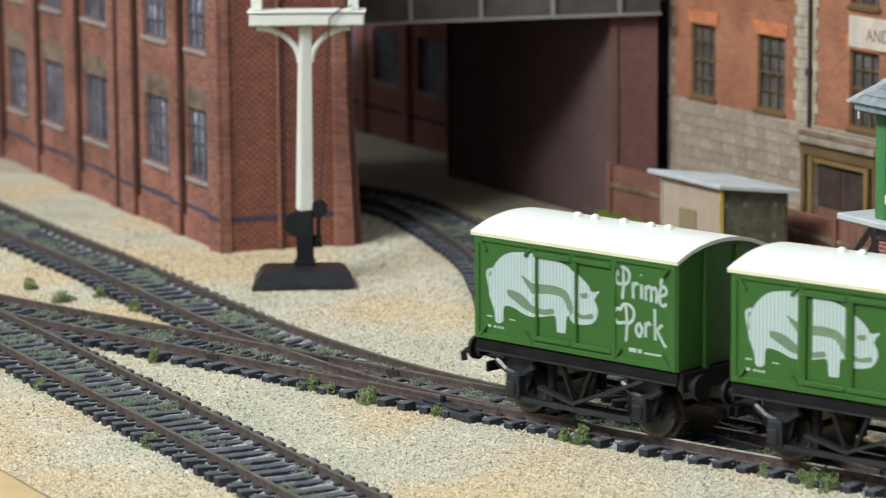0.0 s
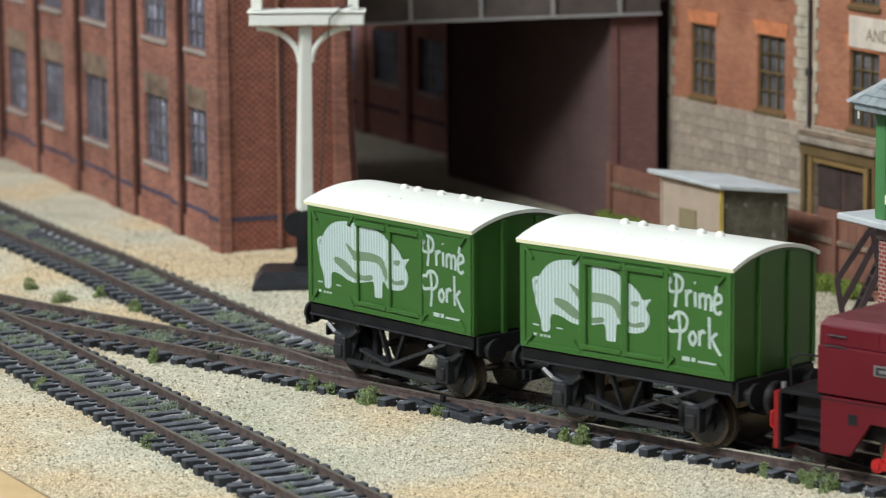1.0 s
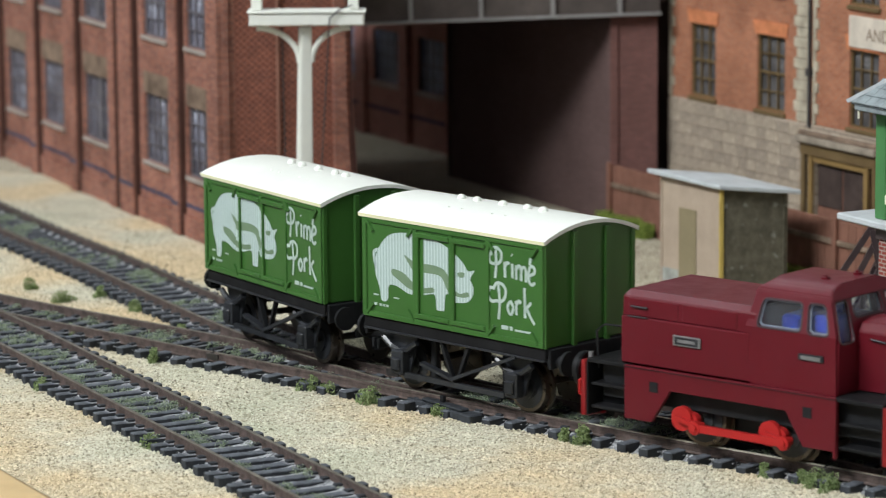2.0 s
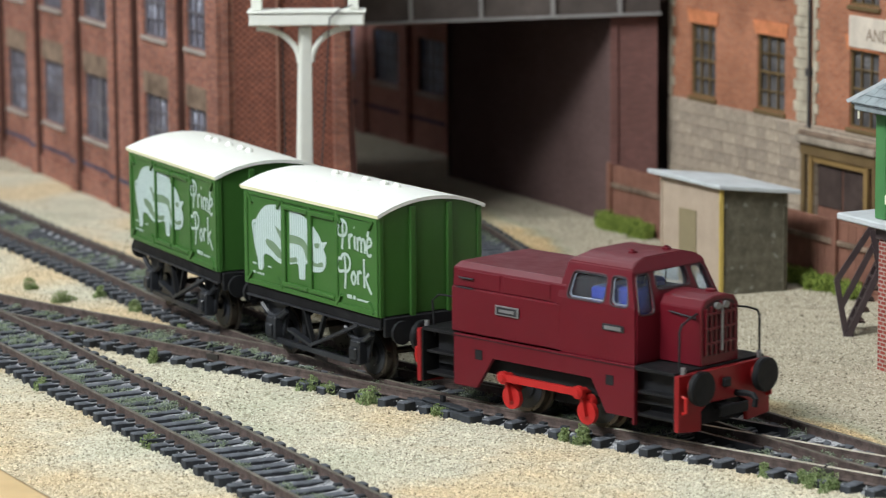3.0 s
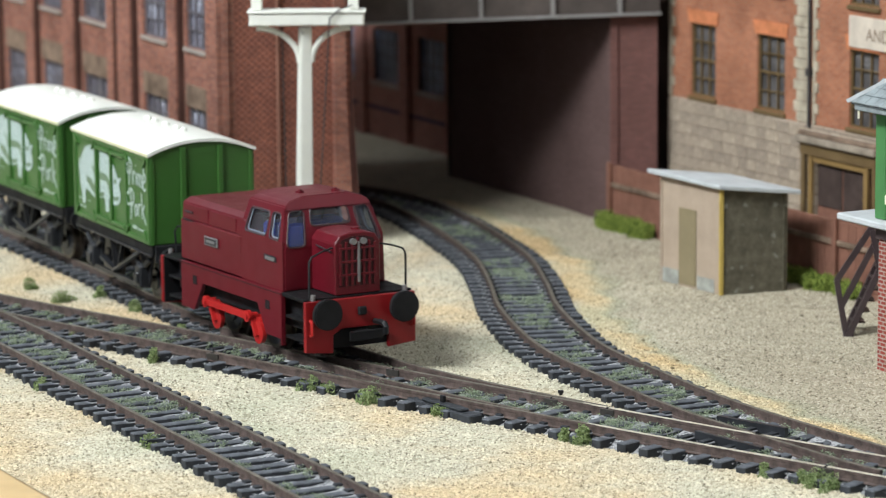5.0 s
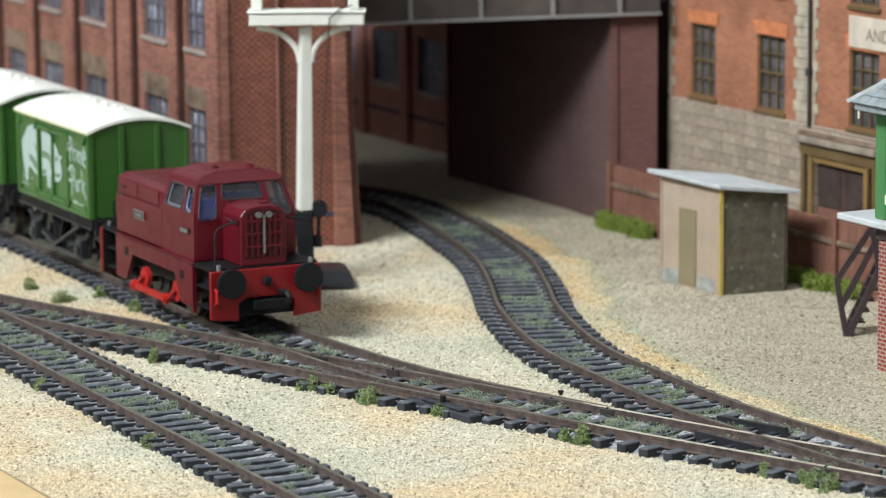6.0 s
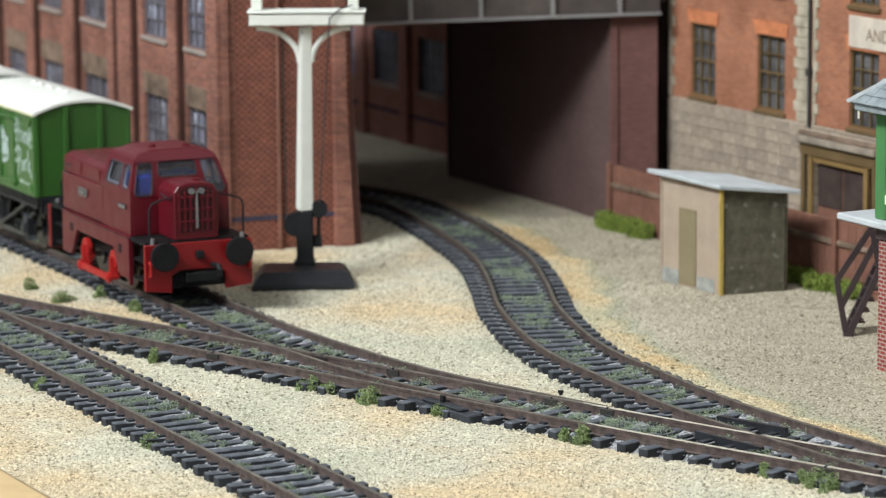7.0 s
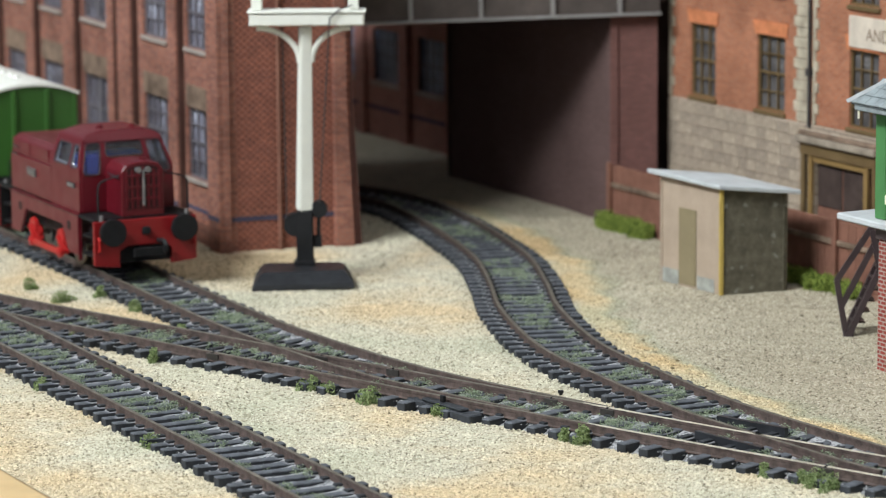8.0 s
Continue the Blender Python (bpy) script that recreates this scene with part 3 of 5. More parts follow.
def factory():
    t = empty("factory_building", (-68.2, 1056.0, -4.5))
    # side wall towards the sidings: x runs back along it, outside is +y
    la = (0, 0, 4.5, 0, 0, 114.2)
    bays = ((15.5, 34.2, 3, False), (53, 76, 4, False), (112, 140, 6, True), (164, 187.5, 4, False), (208, 231, 4, False), (262, 290, 6, True), (310, 333, 4, False))
    rows = ((15.5, 38.2), (57.5, 80.2))
    holes = [(a, b, lo, hi) for a, b, *_ in bays for lo, hi in rows]
    part("wall", pierced(350, -9.0, 118, -6, 0, holes), M_BRICK, t, at=la)
    for a, b, c, pair in bays:
        for lo, hi in rows:
            window(t, la, a, b, lo, hi, 1, c, 4, M_SASH, M_SILL, M_LINTEL, 1.3, pair)
    for a, b in ((-0.4, 9.5), (37.5, 44), (82.5, 96), (101, 107), (143.5, 150.5), (190.5, 197.5), (236, 248), (296, 304)):
        part("pilaster", box(a, b, 0.02, 2.6, -9, 118, 0.12), M_BRICK, t, at=la)
        # A thin dark strip paints the shadow in the angle of each pilaster.
        if a > 0:
            part("card_edge", box(a - 1.0, a - 0.03, 0.02, 1.9, -9, 118), M_PILASTERSHADE, t, "dark painted strip of shadow beside a pilaster", at=la)
        part("blue_band", box(a - 0.1, b + 0.1, 2.62, 2.75, 5.2, 6.6), M_BRICK_BAND, t, at=la)
    part("blue_band", box(0.5, 350, 0.0, 0.12, 4.9, 6.3), M_BRICK_BAND, t, at=la)
    part("plinth", box(9.6, 350, 0.02, 1.1, -9, 2.5, 0.1), M_BRICK, t, at=la)
    # end wall towards the signal: x runs to the bridge, outside is -y
    fa = (0, 0, 4.5, 0, 0, 19.2)
    part("wall", box(0.3, 41.2, 0.3, 6, -9, 118), M_BRICK_DIAPER, t, at=fa)
    part("blue_band", box(1.6, 41.2, 0.15, 0.3, 5.0, 6.5), M_BRICK_BAND, t, at=fa)
    part("corner_strip", box(-0.6, 1.4, -0.9, 0.5, -9, 118, 0.1), M_BRICK, t, "plain red brick corner strip", at=fa)
    part("downpipe", tube((17.5, -0.5, -8), (17.5, -0.5, 118), 0.8, 8), M_FENCE, t, at=fa)
    part("buttress", prism([(35.6, -9), (42.2, -9), (39.8, 42), (39.2, 118), (35.6, 118)], "y", -1.6, 5.8, None, 0.1), M_BRICK, t, at=fa)
    # Added strip of darker brick paints the shaded side of this corner.
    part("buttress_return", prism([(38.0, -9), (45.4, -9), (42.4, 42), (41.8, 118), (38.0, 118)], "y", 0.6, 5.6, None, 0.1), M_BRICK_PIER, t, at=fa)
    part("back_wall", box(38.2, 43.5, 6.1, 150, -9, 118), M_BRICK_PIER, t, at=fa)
    part("roof", prism([(-2, -4), (44, 12), (-90, 330), (-146, 320)], "z", 122.5, 124.5), M_DECK, t)
    tagged(t, "red brick factory with blue brick band and tall windows", "factory")


factory()


def warehouse():
    """The building beyond the bridge, seen through the opening."""
    t = empty("warehouse", (-66, 1406, -4.5), -63.57)
    at = (0, 0, 4.5, 0, 0, 0)
    bays = [(s + 76, s + 99) for s in (-60, -29, 11.3, 51.6)]
    part("wall", pierced(185, -6, 90, 0, 6, [(a, b, 17, 38) for a, b in bays]), M_BRICK_FAR, t, at=at)
    for a, b in bays:
        window(t, at, a, b, 17, 38, -1, 4, 4, M_SASH, M_SILL, None, 1.2, glass=M_BLUEPANE)
    for s in (3, 42, 81):
        part("pilaster", box(s + 73, s + 79, -1.5, -0.02, -6, 90, 0.1), M_BRICK_FAR, t, at=at)
    part("blue_band", box(0, 185, -0.15, -0.02, 6.0, 7.4), M_BRICK_BAND, t, at=at)
    part("roof", box(-1, 186, -2, 60, 90.2, 92), M_DECK, t, at=at)
    tagged(t, "red brick warehouse in the shade beyond the bridge", "warehouse")


warehouse()


def bridge():
    t = empty("road_bridge", (55.8, 1110, -4.5))
    W = (-52.5, 103.5)
    rz = math.degrees(math.atan2(W[1], W[0]))
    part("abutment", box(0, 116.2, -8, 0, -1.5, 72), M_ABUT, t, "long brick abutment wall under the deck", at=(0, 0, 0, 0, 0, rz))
    # Dark card at the far end, its shade put into the colour.
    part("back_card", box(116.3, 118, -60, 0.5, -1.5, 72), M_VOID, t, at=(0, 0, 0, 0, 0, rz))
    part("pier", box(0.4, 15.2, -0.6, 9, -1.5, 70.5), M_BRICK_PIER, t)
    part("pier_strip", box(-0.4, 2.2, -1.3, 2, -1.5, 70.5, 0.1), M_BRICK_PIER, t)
    # Added card that keeps the gap between pier and works building dark.
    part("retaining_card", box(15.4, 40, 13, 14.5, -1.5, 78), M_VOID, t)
    # deck and its girder, slightly skew
    da = (0, 0, 4.5, 0, 0, 3.0)
    part("deck", box(-140, 18, 0, 195, 68.5, 71), M_DECK, t, at=da)
    girder = part("girder", box(-92, 17.2, -3, 0.5, 65.2, 84), M_DECK, t, "grey plate girder with pale edges", at=(0, 0, 4.5, 0, -1.3, 3.0))
    part("flange", box(-92, 17.6, -4.6, 1, 64.2, 65.15, 0.1), M_DECKEDGE, girder)
    part("flange", box(-92, 17.6, -4.6, 1, 84.05, 85, 0.1), M_DECKEDGE, girder)
    for x in (-87, -64.5, -41.5, -18, 4):
        part("stiffener", box(x - 0.7, x + 0.7, -4.2, -3.02, 65.2, 84), M_DECKEDGE, girder)
    tagged(t, "road bridge with grey plate girder on brick abutments", "bridge")


bridge()


def terrace():
    """The brick and stone building beside the bridge; x runs along the front, outside is -y."""
    rz = math.degrees(math.atan2(-0.887, 0.461))
    t = empty("works_building", (77, 1113.5, -4.5), rz)
    at = (0, 0, 4.5, 0, 0, 0)
    wins = ((10.2, 25.2), (50, 66), (101.5, 117))
    door = (79.5, 116.5, -6, 31)
    holes = [(a, b, 38.6, 62.4) for a, b in wins] + [(50, 66, 76, 100), (10.2, 25.2, 76, 100), (101.5, 117, 76, 100)]
    part("upper_wall", pierced(150, 37.0, 110, 0, 6, holes, -3), M_BRICK_ORANGE, t, at=at)
    part("lower_wall", pierced(150, -6, 36.98, -0.5, 6, [door], -3), M_ASHLAR, t, "coursed grey stone lower wall", at=at)
    for i, (a, b) in enumerate(wins):
        for lo, hi in ((38.6, 62.4), (76, 100)):
            w = window(t, at, a, b, lo, hi, -1, 3, 4, M_BAR, M_BAR, None, 1.0, glass=M_PANE)
            part("brick_arch", prism([(a - 1, hi + 0.05), (b + 1, hi + 0.05), (b + 2.2, hi + 4.4), (a - 2.2, hi + 4.4)], "y", -0.35, 0.2), M_ARCH, w)
    for k in range(22):
        w = 5.2 if k % 2 else 3.6
        z = 37.2 + 3.3 * k
        part("quoin", box(76.8 - w, 79.6, -0.55, 0.4, z, z + 3.15, 0.12), M_QUOIN, t, at=at)
        part("quoin", box(82.2, 82.4 + (2.6 if k % 2 else 1.2), -0.55, 0.4, z, z + 3.15, 0.12), M_QUOIN, t, at=at)
        if k < 20:
            w2 = 3.4 if k % 2 else 1.8
            part("quoin", box(-3.3, -3.2 + w2, -0.5, 0.4, z, z + 3.15, 0.12), M_QUOIN, t, at=at)
    part("downpipe", tube((80.9, -0.9, 36), (80.9, -0.9, 109), 0.55, 8), M_IRON, t, at=at)
    part("hopper", box(80, 81.8, -1.9, -0.1, 52, 54.6, 0.2), M_IRON, t, at=at)
    # dressed stone in courses, each block its own
    blocks, sr = {}, random.Random(21)
    z, row = 0.2, 0
    while z < 35.5:
        x = -2.9
        while x < 77:
            w = min(sr.choice((4.6, 5.8, 7.0)), 77.4 - x)
            if w > 0.8:
                key = round(w, 1)
                if key not in blocks:
                    bm = box(0, key - 0.22, -0.32, 0.02, 0, 3.35, 0.12)
                    bmesh.ops.scale(bm, vec=(K, K, K), verts=bm.verts[:])
                    blocks[key] = bpy.data.meshes.new("stone_block")
                    bm.to_mesh(blocks[key])
                    bm.free()
                    blocks[key].materials.append(M_STONE)
                ob = new("stone_block", blocks[key])
                ob.parent = t
                ob.matrix_basis = spot(x, -0.5 + sr.uniform(0, 0.12), z + 4.5)
            x += w
        z += 3.62
    # shop front
    front = part("shop_front", box(77.6, 118.6, -1.9, -0.55, 27.6, 31.4, 0.1), M_BAR, t, "brown timber shop front with a dark door", at=at)
    part("cornice", box(76.6, 119.6, -3.4, -0.5, 31.5, 33.6, 0.3), M_CORNICE, front)
    part("cornice", box(77.2, 119.2, -2.6, -0.5, 33.7, 35.0, 0.2), M_LINTEL, front)
    for x in (77.8, 82.0, 112.0, 116.4):
        part("pilaster", box(x, x + 1.9, -1.7, -0.55, -5, 27.5, 0.1), M_GOLD if x in (82.0, 112.0) else M_BAR, front)
    part("door", box(84, 112, 0.8, 1.6, -5, 27.4), M_FENCE, front)
    for x in (84.5, 98.4):
        part("door_panel", box(x, x + 13, 0.4, 0.85, 12, 25.5, 0.15), M_DARKDOOR, front)
    part("door_header", box(82, 114, -1.2, 0.4, 25.6, 27.3, 0.1), M_GOLD, front)
    board = part("name_board", box(102, 149, -0.9, -0.05, 63.2, 72.8, 0.2), M_SIGN, t, "pale name board with faded letters", at=at)
    lettering("AND", 5.6, M_LETTER, board, (111.4, -1.0, 65.8), rx=90)
    part("roof", box(-5, 152, -3, 60, 110.1, 112), M_DECK, t, at=at)
    tagged(t, "orange brick and stone works building with brown windows", "building")


def lettering(text, size, mat, parent, at, rx=0, rz=0, squeeze=1.0, lean=0.0, thick=0.04, bold=0.0):
    """Words in the built-in font, as a thin mesh."""
    c = bpy.data.curves.new("lettering", "FONT")
    c.body, c.size, c.extrude, c.shear, c.resolution_u, c.offset = text, size * K, thick * K, lean, 3, bold * K
    tmp = new("tmp_text", c)
    me = bpy.data.meshes.new_from_object(tmp.evaluated_get(bpy.context.evaluated_depsgraph_get()))
    bpy.data.objects.remove(tmp)
    bpy.data.curves.remove(c)
    me.name = "lettering"
    me.materials.clear()
    me.materials.append(mat)
    ob = new("lettering", me)
    ob.parent = parent
    ob.matrix_basis = spot(*at, rx, 0, rz) @ Matrix.Diagonal((squeeze, 1, 1, 1))
    return ob


terrace()


def fence():
    rz = math.degrees(math.atan2(-0.887, 0.461))
    t = empty("panel_fence", (55.2, 1102.1, -4.5), rz)
    x, r = 0.2, random.Random(8)
    while x < 176:
        part("board", box(x, x + 3.9, 0, 0.9, -0.5, 20.4 + r.uniform(-0.2, 0.2), 0.1), M_FENCE, t)
        x += 4.05
    part("rail", box(0, 176, -0.9, -0.02, 13.2, 14.8, 0.15), M_LINTEL, t)
    part("rail", box(0, 176, -0.6, -0.02, 2.0, 3.2, 0.15), M_FENCE, t)
    for x in (0.6, 44, 88, 132, 174):
        part("post", box(x - 1.1, x + 1.1, -1.4, -0.02, -0.5, 21.2, 0.2), M_FENCE, t)
    tagged(t, "low brown boarded fence with a pale top rail", "fence")


fence()


def hut():
    t = empty("lineside_hut", (81.2, 976.1, -4.5))
    a1 = math.degrees(math.atan2(24.7, -16.2))
    a2 = math.degrees(math.atan2(6.5, 20.1))
    L1, L2 = 29.5, 21.1
    # door wall: x runs back to the far corner, outside is +y
    part("door_wall", prism([(0, 0), (L1, 0), (L1, 32.1), (0, 31.4)], "y", -1.4, 0, None), M_HUT, t, at=(0, 0, 0, 0, 0, a1))
    part("door", box(L1 - 17.8, L1 - 9.6, 0.0, 0.35, 0.8, 23.6, 0.08), M_HUTDOOR, t, "plain olive card door", at=(0, 0, 0, 0, 0, a1))
    part("damp_patch", box(L1 - 9.2, L1 - 0.2, 0.02, 0.12, 0.2, 4.6), M_DAMP, t, "pale peeling patch", at=(0, 0, 0, 0, 0, a1))
    part("damp_patch", box(3.0, L1 - 18.2, 0.02, 0.12, 0.2, 4.2), M_DAMP, t, "pale peeling patch", at=(0, 0, 0, 0, 0, a1))
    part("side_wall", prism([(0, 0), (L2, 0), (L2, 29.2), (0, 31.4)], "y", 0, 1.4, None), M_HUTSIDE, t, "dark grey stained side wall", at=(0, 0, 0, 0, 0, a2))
    part("corner_edge", box(-0.5, 0.7, -0.5, 0.5, 0, 31.2, 0.1), M_HUTEDGE, t, at=(0, 0, 0, 0, 0, a2))
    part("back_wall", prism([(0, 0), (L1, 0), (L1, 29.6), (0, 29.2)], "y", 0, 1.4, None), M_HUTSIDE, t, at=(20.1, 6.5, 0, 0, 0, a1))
    far = Vector((-16.2, 24.7))
    part("far_wall", prism([(0, 0), (L2, 0), (L2, 29.6), (0, 32.0)], "y", -1.4, 0, None), M_HUT, t, at=(far.x, far.y, 0, 0, 0, a2))
    d1, d2 = far.normalized(), Vector((20.1, 6.5)).normalized()
    bm = bmesh.new()
    top = []
    for dz in (0, 1.3):
        for p, z in ((-d1 * 2.6 - d2 * 2.4, 31.7), (d2 * (L2 + 2.6) - d1 * 2.4, 28.9), (d2 * (L2 + 2.6) + d1 * (L1 + 2.5), 29.6), (d1 * (L1 + 2.6) - d2 * 2.6, 32.6)):
            top.append(bm.verts.new((p.x, p.y, z + dz)))
    bm.faces.new(top[:4][::-1])
    bm.faces.new(top[4:])
    for i in range(4):
        bm.faces.new((top[i], top[(i + 1) % 4], top[4 + (i + 1) % 4], top[4 + i]))
    bmesh.ops.bevel(bm, geom=bm.edges[:], offset=0.2, segments=1, affect="EDGES")
    part("roof", bm, M_ROOFCARD, t, "pale grey sloping card roof")
    tagged(t, "tan card lineside hut with a pale sloping roof", "hut")


hut()


def signal():
    t = empty("bracket_signal", (-41.4, 1004.5, -4.6))
    # base
    bm = bmesh.new()
    lo = [(-15.2, -18.5, 0), (15.2, -14, 0), (13.5, 5.5, 0), (-15.5, 4.5, 0)]
    hi = [(-12.4, -14.0, 5.2), (12.2, -10.6, 5.2), (11.2, 4.0, 5.2), (-12.6, 3.0, 5.2)]
    a = [bm.verts.new(p) for p in lo]
    m_ = [bm.verts.new((p[0], p[1], 1.6)) for p in lo]
    b = [bm.verts.new(p) for p in hi]
    bm.faces.new(a[::-1])
    bm.faces.new(b)
    for i in range(4):
        j = (i + 1) % 4
        bm.faces.new((a[i], a[j], m_[j], m_[i]))
        bm.faces.new((m_[i], m_[j], b[j], b[i]))
    bmesh.ops.bevel(bm, geom=bm.edges[:], offset=0.4, segments=2, affect="EDGES")
    part("base", bm, M_BLACKWORN, t, "black sloping plastic base")
    bm = box(-2.5, 2.5, -2.5, 2.5, 5.1, 21.6, 0.3)
    bm = tube((-2.8, -2, 17.5), (-2.8, 2, 17.5), 3.5, 20, bm)
    bm = box(-3.4, 3.0, -3.0, 3.0, 5.1, 6.6, 0.2, bm)
    part("lower_post", bm, M_BLACK, t, smooth=True)
    bm = tube((4.2, -1.5, 22.0), (4.2, 1.8, 22.0), 2.6, 16)
    bm = tube((4.2, 0, 22), (4.0, 0, 12.5), 0.6, 8, bm)
    bm = box(2.4, 5.0, -1, 1, 10.5, 14.0, 0.2, bm)
    part("balance_weight", bm, M_BLACK, t, smooth=True)
    bm = bmesh.new()
    ring0 = [bm.verts.new((x * 2.2, y * 2.2, 21.7)) for x, y in ((-1, -1), (1, -1), (1, 1), (-1, 1))]
    ring1 = [bm.verts.new((0.9 + x * 1.68, y * 1.68, 76.9)) for x, y in ((-1, -1), (1, -1), (1, 1), (-1, 1))]
    bm.faces.new(ring0[::-1])
    bm.faces.new(ring1)
    for i in range(4):
        bm.faces.new((ring0[i], ring0[(i + 1) % 4], ring1[(i + 1) % 4], ring1[i]))
    bmesh.ops.bevel(bm, geom=bm.edges[:], offset=0.35, segments=2, affect="EDGES")
    part("post", bm, M_WHITE, t, "white tapered post", at=(0, 0, 0, 0, 0, 20))
    plat = part("platform", box(-15.6, 18.5, -4.5, 4.5, 77.6, 81.3, 0.35), M_WHITE, t)
    part("coping", box(-16.1, 19.1, -5.0, 5.0, 81.35, 82.0, 0.2), M_WHITE, plat)
    for x in (-13.4, 15.3):
        part("doll_post", box(x - 1.6, x + 1.6, -1.6, 1.6, 82.05, 135, 0.3), M_WHITE, plat)
    for sgn in (-1, 1):
        pts = []
        for k in range(9):
            u = k / 8 * math.pi / 2
            pts.append((0.9 + sgn * (1.8 + (12.6 if sgn < 0 else 11.6) * (1 - math.cos(u))), 0, 66.4 + 10.2 * math.sin(u)))
        part("bracket", bent_rod(pts, 0.85, 8), M_WHITE, t, smooth=True)
    part("signal_wire", bent_rod([(4.6, -1.8, 24), (8.0, -4.9, 75), (8.4, -5.4, 80), (11.5, -5.4, 82.6), (15, -2, 83.5)], 0.22, 6), M_IRON, t)
    part("signal_wire", bent_rod([(-5.4, 0, 20), (-6.0, 0, 78)], 0.2, 6), M_IRON, t)
    tagged(t, "white bracket signal post on a black base", "signal")


signal()


def cabin():
    """One end of a signal cabin with its stair; x runs along the front, outside is -y."""
    rz = math.degrees(math.atan2(-0.887, 0.461))
    t = empty("signal_cabin", (113.3, 868.4, -4.5), rz)
    part("brick_base", box(0, 70, 0, 50, -0.5, 34.8), M_BRICK_CABIN, t, "red brick base with pale joints")
    part("landing", box(-14.5, 70, -3.6, 14, 38.2, 40.0, 0.35), M_ROOFCARD, t, "grey plank landing")
    part("floor_beam", box(-0.6, 70, -0.8, 50.5, 34.9, 38.1, 0.2), M_STAIR, t)
    holes = [(4.4, 19, 47.5, 66), (23, 38, 47.5, 66), (42, 57, 47.5, 66)]
    part("timber_wall", pierced(70, 40.1, 70, 0.6, 2.2, holes, 1.0), M_CREAM, t)
    part("end_wall", box(1.0, 2.4, 2.3, 50, 40.1, 70), M_CREAM, t)
    for a, b, c, d in holes:
        w = part("window", box(a, b, 1.3, 1.6, c, d), M_GLASS, t)
        part("glazing_bar", box((a + b) / 2 - 0.4, (a + b) / 2 + 0.4, 0.7, 1.28, c, d), M_CREAM, w)
        part("glazing_bar", box(a, b, 0.8, 1.25, (c + d) / 2 - 0.3, (c + d) / 2 + 0.3), M_CREAM, w)
    for y in (-0.6, 47.6):
        part("corner_post", box(-1.4, 2.9, y, y + 3, 40.1, 70, 0.25), M_CABIN, t, "green corner post")
    part("sill", box(3.0, 70, -0.6, 0.55, 44.2, 46.8, 0.2), M_CREAM, t)
    part("fascia", box(-4.6, 70, -5.2, -4.2, 68.4, 70.2, 0.2), M_SLATE, t)
    # hipped roof with slates in courses on its front slope
    bm = bmesh.new()
    q = [bm.verts.new(v) for v in ((-5.6, -5.6, 69.9), (75, -5.6, 69.9), (75, 55, 69.9), (-5.6, 55, 69.9), (24, 24.5, 94), (75, 24.5, 94))]
    for f in ((3, 2, 1, 0), (0, 1, 5, 4), (0, 4, 3), (3, 4, 5, 2), (1, 2, 5)):
        bm.faces.new([q[k] for k in f])
    roof = part("roof", bm, M_SLATE, t, "grey slated hipped roof")
    r, pitch = random.Random(3), math.atan2(24.1, 30.1)
    for k in range(10):
        v = k * 3.0
        y, z = -5.9 + v * math.cos(pitch), 70.2 + v * math.sin(pitch)
        x = -6.0 + (y + 5.9) * 0.98
        while x < 44:
            bm = box(0, 3.5, 0, 3.7, 0, 0.45, 0.07)
            bmesh.ops.rotate(bm, verts=bm.verts[:], cent=(0, 0, 0), matrix=Matrix.Rotation(pitch - 0.10 + r.uniform(-0.04, 0.04), 3, "X"))
            bmesh.ops.translate(bm, verts=bm.verts[:], vec=(x + (1.8 if k % 2 else 0), y, z + r.uniform(0, 0.15)))
            part("slate", bm, M_SLATE, roof)
            x += 3.65
    part("hip_capping", bar((-6.2, -6.2, 70.6), (24, 24.5, 94.6), 1.6, 0.9), M_ROOFCARD, roof)
    part("icicle_drip", tube((-3.6, -4.4, 66.2), (-3.6, -4.4, 69.6), 0.3, 8), M_CREAM, t)
    tagged(t, "green and cream signal cabin on a brick base", "signal cabin")
    st = empty("cabin_stair", (110.9, 914, -4.6))
    for name, p, q, w in (("handrail", (118, 26.9), (107.8, 11.0), 1.0), ("post", (107.8, 11.2), (110.5, -3.9), 1.2), ("handrail", (120.2, 25.3), (109.2, 3.8), 1.0), ("stringer", (119.7, 14.4), (111.3, -4.1), 2.3), ("stringer", (117.4, 25), (119.5, 14.2), 1.7)):
        part(name, bar((p[0] - 110.9, 0, p[1] + 4.6), (q[0] - 110.9, 0, q[1] + 4.6), w, 1.6), M_STAIR, st)
    part("stringer", bar((8.8, 8, 19.0), (0.6, 8, 0.6), 1.6, 1.2), M_STAIR, st)
    for k in range(6):
        part("tread", box(1.4 + k * 1.35, 5.0 + k * 1.35, 0.9, 7.3, 3.5 + k * 3.0, 3.9 + k * 3.0, 0.08), M_STAIR, st)
    part("foot", box(-1.2, 1.8, -0.9, 0.9, -0.2, 1.6, 0.3), M_STAIR, st)
    tagged(st, "dark brown open stair with handrails beside the cabin", "stair")


cabin()


